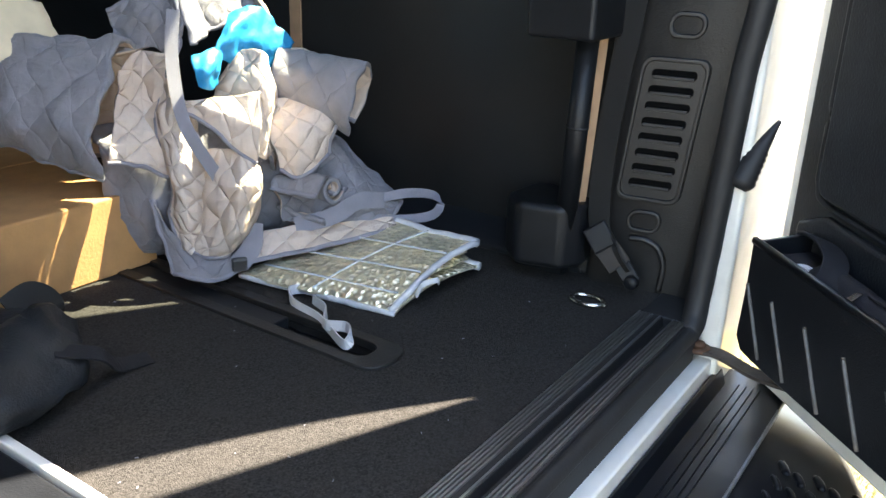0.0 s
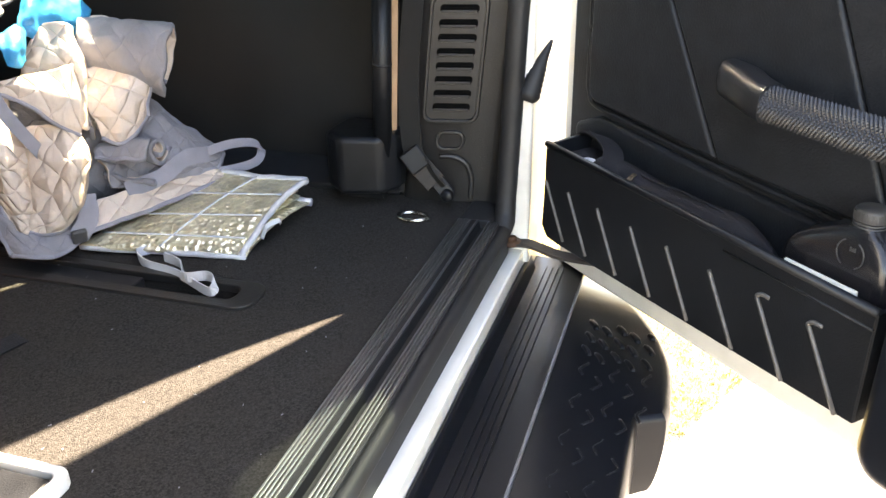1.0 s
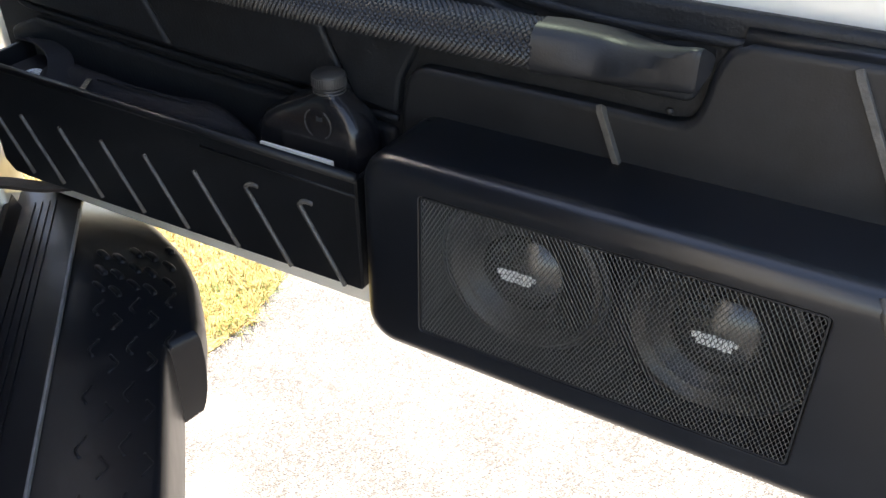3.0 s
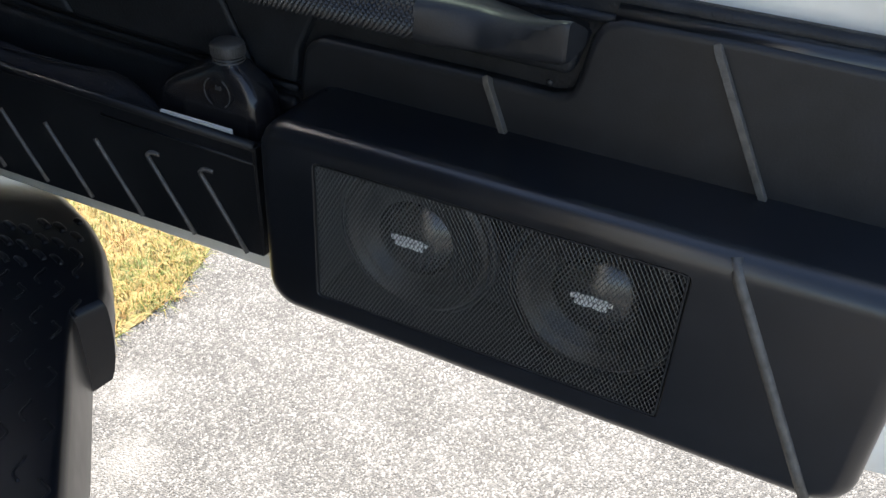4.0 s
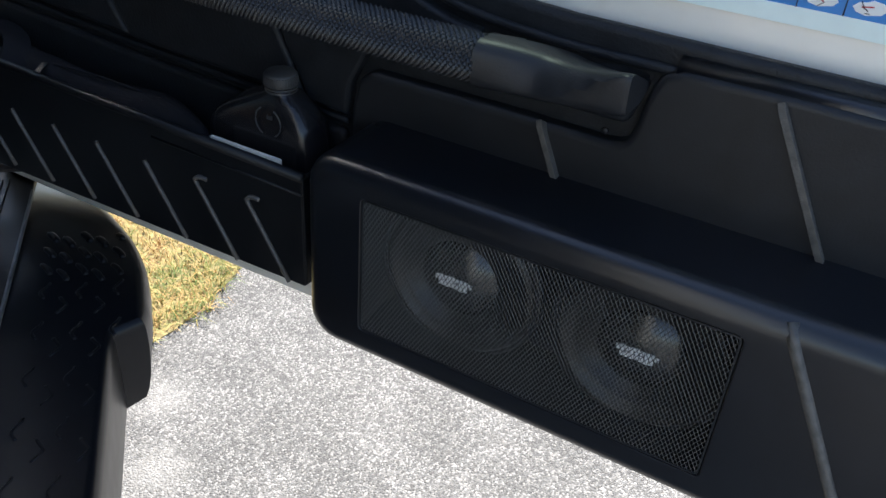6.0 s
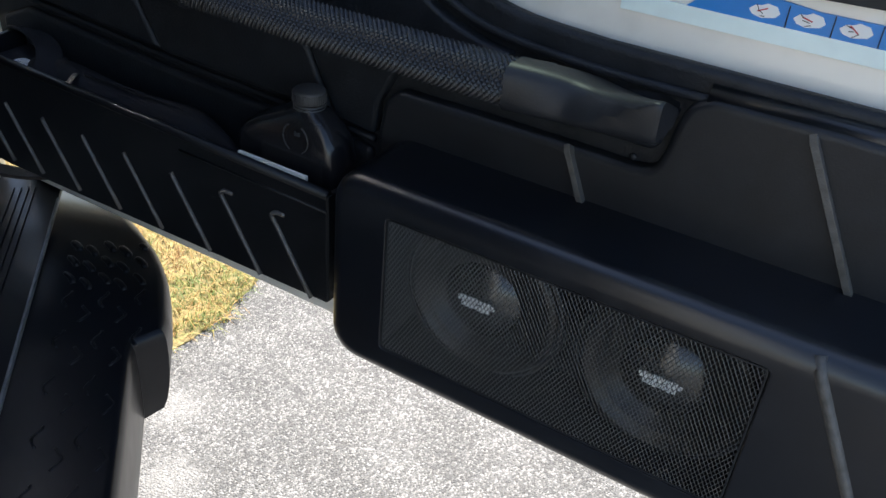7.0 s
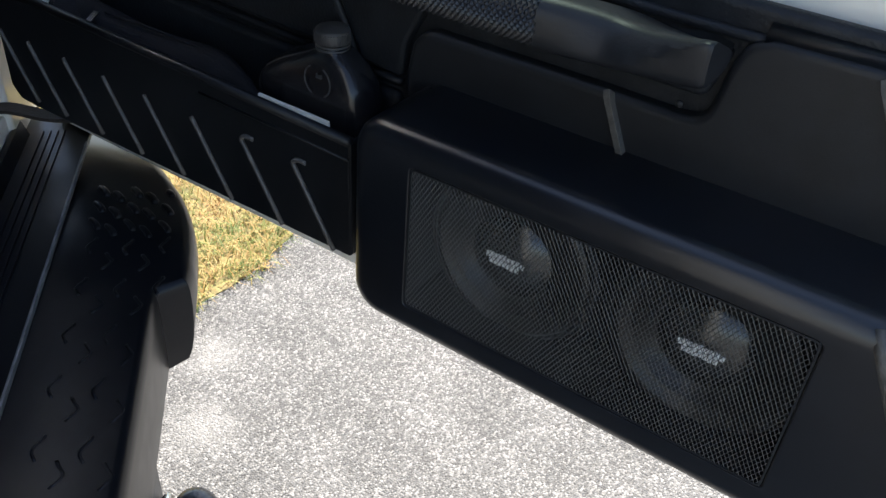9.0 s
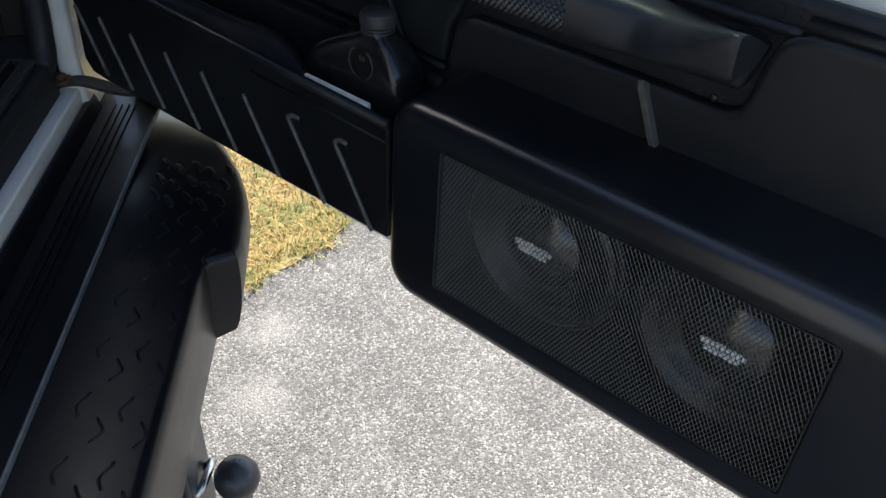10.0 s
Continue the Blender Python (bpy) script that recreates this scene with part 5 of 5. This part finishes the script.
def sunshade():
    s = empty("foil_sunshade", "folded silver foil windscreen shade with grey edge tape", "sunshade", VEHICLE)
    A, B, C, D = Vector((-0.071, 0.252, 0.684)), Vector((-0.211, 0.274, 0.641)), Vector((-0.251, 0.47, 0.648)), Vector((-0.068, 0.385, 0.684))
    def top(u, v):
        p = A.lerp(B, u).lerp(D.lerp(C, u), v)
        return p + Vector((0, 0, 0.012 * math.sin(math.pi * u) * (1 - v)))
    ends = []
    for k in range(4):
        dz = -0.0095 * k
        inner = k in (1, 2)
        ob, ed = sheet(lambda u, v: top(0.07 + 0.93 * u if inner else u, 0.06 + 0.8 * v if inner else v) + Vector((0.001 * k, -0.001 * k, dz * (1 - 0.9 * u) + (0.004 * math.sin(9 * v + 3 * k) * (1 - u) if inner else 0))), 18, 14, [FOIL_GOLD, FOIL_GOLD], "foil_leaf", s, 0.003, noise_amp=0.004, seed=k)
        if inner:
            continue
        part("edge_tape", tube(ed[2], 0.0055, 7), FOIL_EDGE, s, "silver grey edge tape", smooth=True)
        ends.append(ed[2][-1])
        part("edge_tape", tube(ed[3] if k == 3 else ed[0], 0.004, 7), FOIL_EDGE, s, smooth=True)
    part("edge_tape", tube(curve([ends[0], ends[0].lerp(ends[1], 0.5) + Vector((0.006, 0.004, 0)), ends[1]]), 0.0045, 7), FOIL_EDGE, s, smooth=True)
    for a0, b0, a1, b1 in ((0.02, 0.5, 0.98, 0.5), (0.33, 0.03, 0.33, 0.97), (0.62, 0.03, 0.62, 0.97), (0.86, 0.03, 0.86, 0.97)):
        part("heat_seam", tube([top(a0 + (a1 - a0) * t / 10, b0 + (b1 - b0) * t / 10) + Vector((0, 0, 0.003)) for t in range(11)], 0.0013, 6), FOIL_EDGE, s, smooth=True)
    part("elastic_band", ribbon(curve([(-0.15, 0.252, 0.66), (-0.16, 0.246, 0.668), (-0.175, 0.255, 0.665), (-0.178, 0.262, 0.65)]), 0.006, 0.0015, (0.4, 0.5, 0.6)), FOIL_EDGE, s, "pale elastic loop")
    tie = curve([(-0.225, 0.385, 0.642), (-0.245, 0.39, 0.645), (-0.262, 0.367, 0.642), (-0.272, 0.32, 0.641), (-0.302, 0.260, 0.642), (-0.295, 0.256, 0.652), (-0.283, 0.274, 0.650), (-0.285, 0.30, 0.646), (-0.262, 0.32, 0.648), (-0.25, 0.35, 0.648)], 6)
    part("tie_band", ribbon(tie, 0.011, 0.0015, (0.2, 0.3, 1)), FOIL_EDGE, s, "pale grey elastic tie")


sunshade()

cb = empty("cardboard_box", "brown closed cardboard box standing on the carpet", "cardboard box", VEHICLE @ pose(-0.264, 0.60, 0.635))
part("carton", box(-0.42, 0, 0, 0.48, 0, 0.096), CARDBOARD, cb, bevel=0.003)
part("tape_strip", box(-0.424, 0.003, 0.21, 0.27, 0.095, 0.0975), CARDBOARD, cb, "brown packing tape")
BAG_PAPER = material("cream_bag_paper", (0.72, 0.60, 0.42), 0.8, bump=0.3, bump_scale=60, vary=0.06)
pp = empty("paper_bag", "creased cream paper lying on the cardboard box", "paper", LOAD)
sheet(lambda u, v: (-0.84 + 0.47 * u, 0.72 + 0.06 * v, 0.737 + 0.18 * math.sin(0.5 * math.pi * u) + 0.21 * v * (1 - 0.8 * u) * min(1, 2 * u)), 30, 16, [BAG_PAPER, BAG_PAPER], "sheet", pp, 0.002, noise_amp=0.012, seed=3)

tr = empty("tray", "dark tray with a ribbed white rim on the carpet", "tray", VEHICLE)
part("tray_base", box(-0.88, -0.602, 0.21, 0.40, 0.6353, 0.645), BLACK_PLASTIC, tr, bevel=0.003)
part("tray_rim", ring_prism(rounded(-0.89, -0.590, 0.199, 0.41, 0.012), rounded(-0.882, -0.599, 0.208, 0.401, 0.008), 0.6352, 0.648, "z"), PAPER, tr, "ribbed white rim", bevel=0.002)


# lint on the carpet
rng = random.Random(11)
lv, lf = [], []
for _ in range(45):
    x, y, a, ln, w = rng.uniform(-0.62, 0.0), rng.uniform(0.07, 0.62), rng.uniform(0, 6.28), rng.uniform(0.0004, 0.0016), rng.uniform(0.0002, 0.0004)
    c, s, k = math.cos(a), math.sin(a), len(lv)
    lv += [(x + ln * i * c - w * j * s, y + ln * i * s + w * j * c, FZ + 0.0004 + h) for h in (0, 0.0006) for i, j in ((-1, -1), (1, -1), (1, 1), (-1, 1))]
    lf += [(k, k + 1, k + 2, k + 3), (k + 4, k + 5, k + 6, k + 7), (k, k + 1, k + 5, k + 4), (k + 2, k + 3, k + 7, k + 6)]
lme = bpy.data.meshes.new("lint")
lme.from_pydata(lv, [], lf)
lme.materials.append(PIPING)
lint = tagged(new("lint", lme), "tiny pale lint flecks scattered on the carpet", "lint", kind="stuff")
lint.matrix_basis = VEHICLE


# ---- verge ----
def grass():
    rng = random.Random(5)
    verts, faces = [], []
    for _ in range(48000):
        x = -0.1 + 1.7 * rng.random() ** 1.3
        y = 0.34 + 1.5 * rng.random() ** 1.7
        edge = 0.395 + 0.04 * noise.noise(Vector((x * 9, 0, 0))) + 0.03 * noise.noise(Vector((x * 31, 3, 0))) + max(0, x - 0.56) * 0.35 + max(0, 0.35 - x) * 0.1
        if y < edge:
            continue
        h, a, lean, w = rng.uniform(0.010, 0.038), rng.uniform(0, 6.283), rng.uniform(0.4, 2.2), rng.uniform(0.0005, 0.0013)
        dx, dy = math.cos(a), math.sin(a)
        b = len(verts)
        verts += [(x - dy * w, y + dx * w, 0), (x + dy * w, y - dx * w, 0), (x + dx * h * lean * 0.5 - dy * w * 0.7, y + dy * h * lean * 0.5 + dx * w * 0.7, h * 0.65), (x + dx * h * lean * 0.5 + dy * w * 0.7, y + dy * h * lean * 0.5 - dx * w * 0.7, h * 0.65), (x + dx * h * lean, y + dy * h * lean, h * max(0.3, 1 - 0.3 * lean))]
        faces += [(b, b + 1, b + 3, b + 2), (b + 2, b + 3, b + 4)]
    me = bpy.data.meshes.new("grass")
    me.from_pydata(verts, [], faces)
    m = bpy.data.materials.new("dry_grass")
    m.use_nodes = True
    n, l = m.node_tree.nodes, m.node_tree.links
    geo, ramp = n.new("ShaderNodeNewGeometry"), n.new("ShaderNodeValToRGB")
    e = ramp.color_ramp.elements
    e[0].color, e[1].color = (0.05, 0.10, 0.02, 1), (0.30, 0.13, 0.045, 1)
    mid = e.new(0.45)
    mid.color = (0.155, 0.18, 0.03, 1)
    e.new(0.66).color = (0.38, 0.215, 0.06, 1)
    e.new(0.82).color = (0.45, 0.31, 0.115, 1)
    co, no, ad = n.new("ShaderNodeTexCoord"), n.new("ShaderNodeTexNoise"), n.new("ShaderNodeMath")
    no.inputs["Scale"].default_value = 9
    l.new(co.outputs["Object"], no.inputs["Vector"])
    ad.operation, ad.inputs[1].default_value = "MULTIPLY_ADD", 0.65
    l.new(geo.outputs["Random Per Island"], ad.inputs[0])
    sh = n.new("ShaderNodeMapRange")
    sh.inputs["From Min"].default_value, sh.inputs["From Max"].default_value, sh.inputs["To Max"].default_value = 0.3, 0.7, 0.4
    l.new(no.outputs[0], sh.inputs["Value"])
    l.new(sh.outputs[0], ad.inputs[2])
    l.new(ad.outputs[0], ramp.inputs[0])
    l.new(ramp.outputs[0], n["Principled BSDF"].inputs["Base Color"])
    n["Principled BSDF"].inputs["Roughness"].default_value = 0.7
    me.materials.append(m)
    tagged(new("grass", me), "short dry yellow-green grass along the asphalt edge", "grass", kind="stuff")
    pts = [(-0.6, 0.50), (0.0, 0.45), (0.2, 0.43), (0.3, 0.415), (0.42, 0.395), (0.5, 0.40), (0.62, 0.42), (0.9, 0.53), (1.7, 0.8), (1.7, 2.0), (-0.6, 2.0)]
    SOIL = material("dry_soil_thatch", (0.24, 0.19, 0.08), 0.95, bump=1.0, bump_scale=150, vary=0.5, scale=80)
    tagged(part("verge", prism(pts, 0.0, 0.0025, "z"), SOIL), "dry thatch and soil under the grass", "verge", kind="structure")


grass()
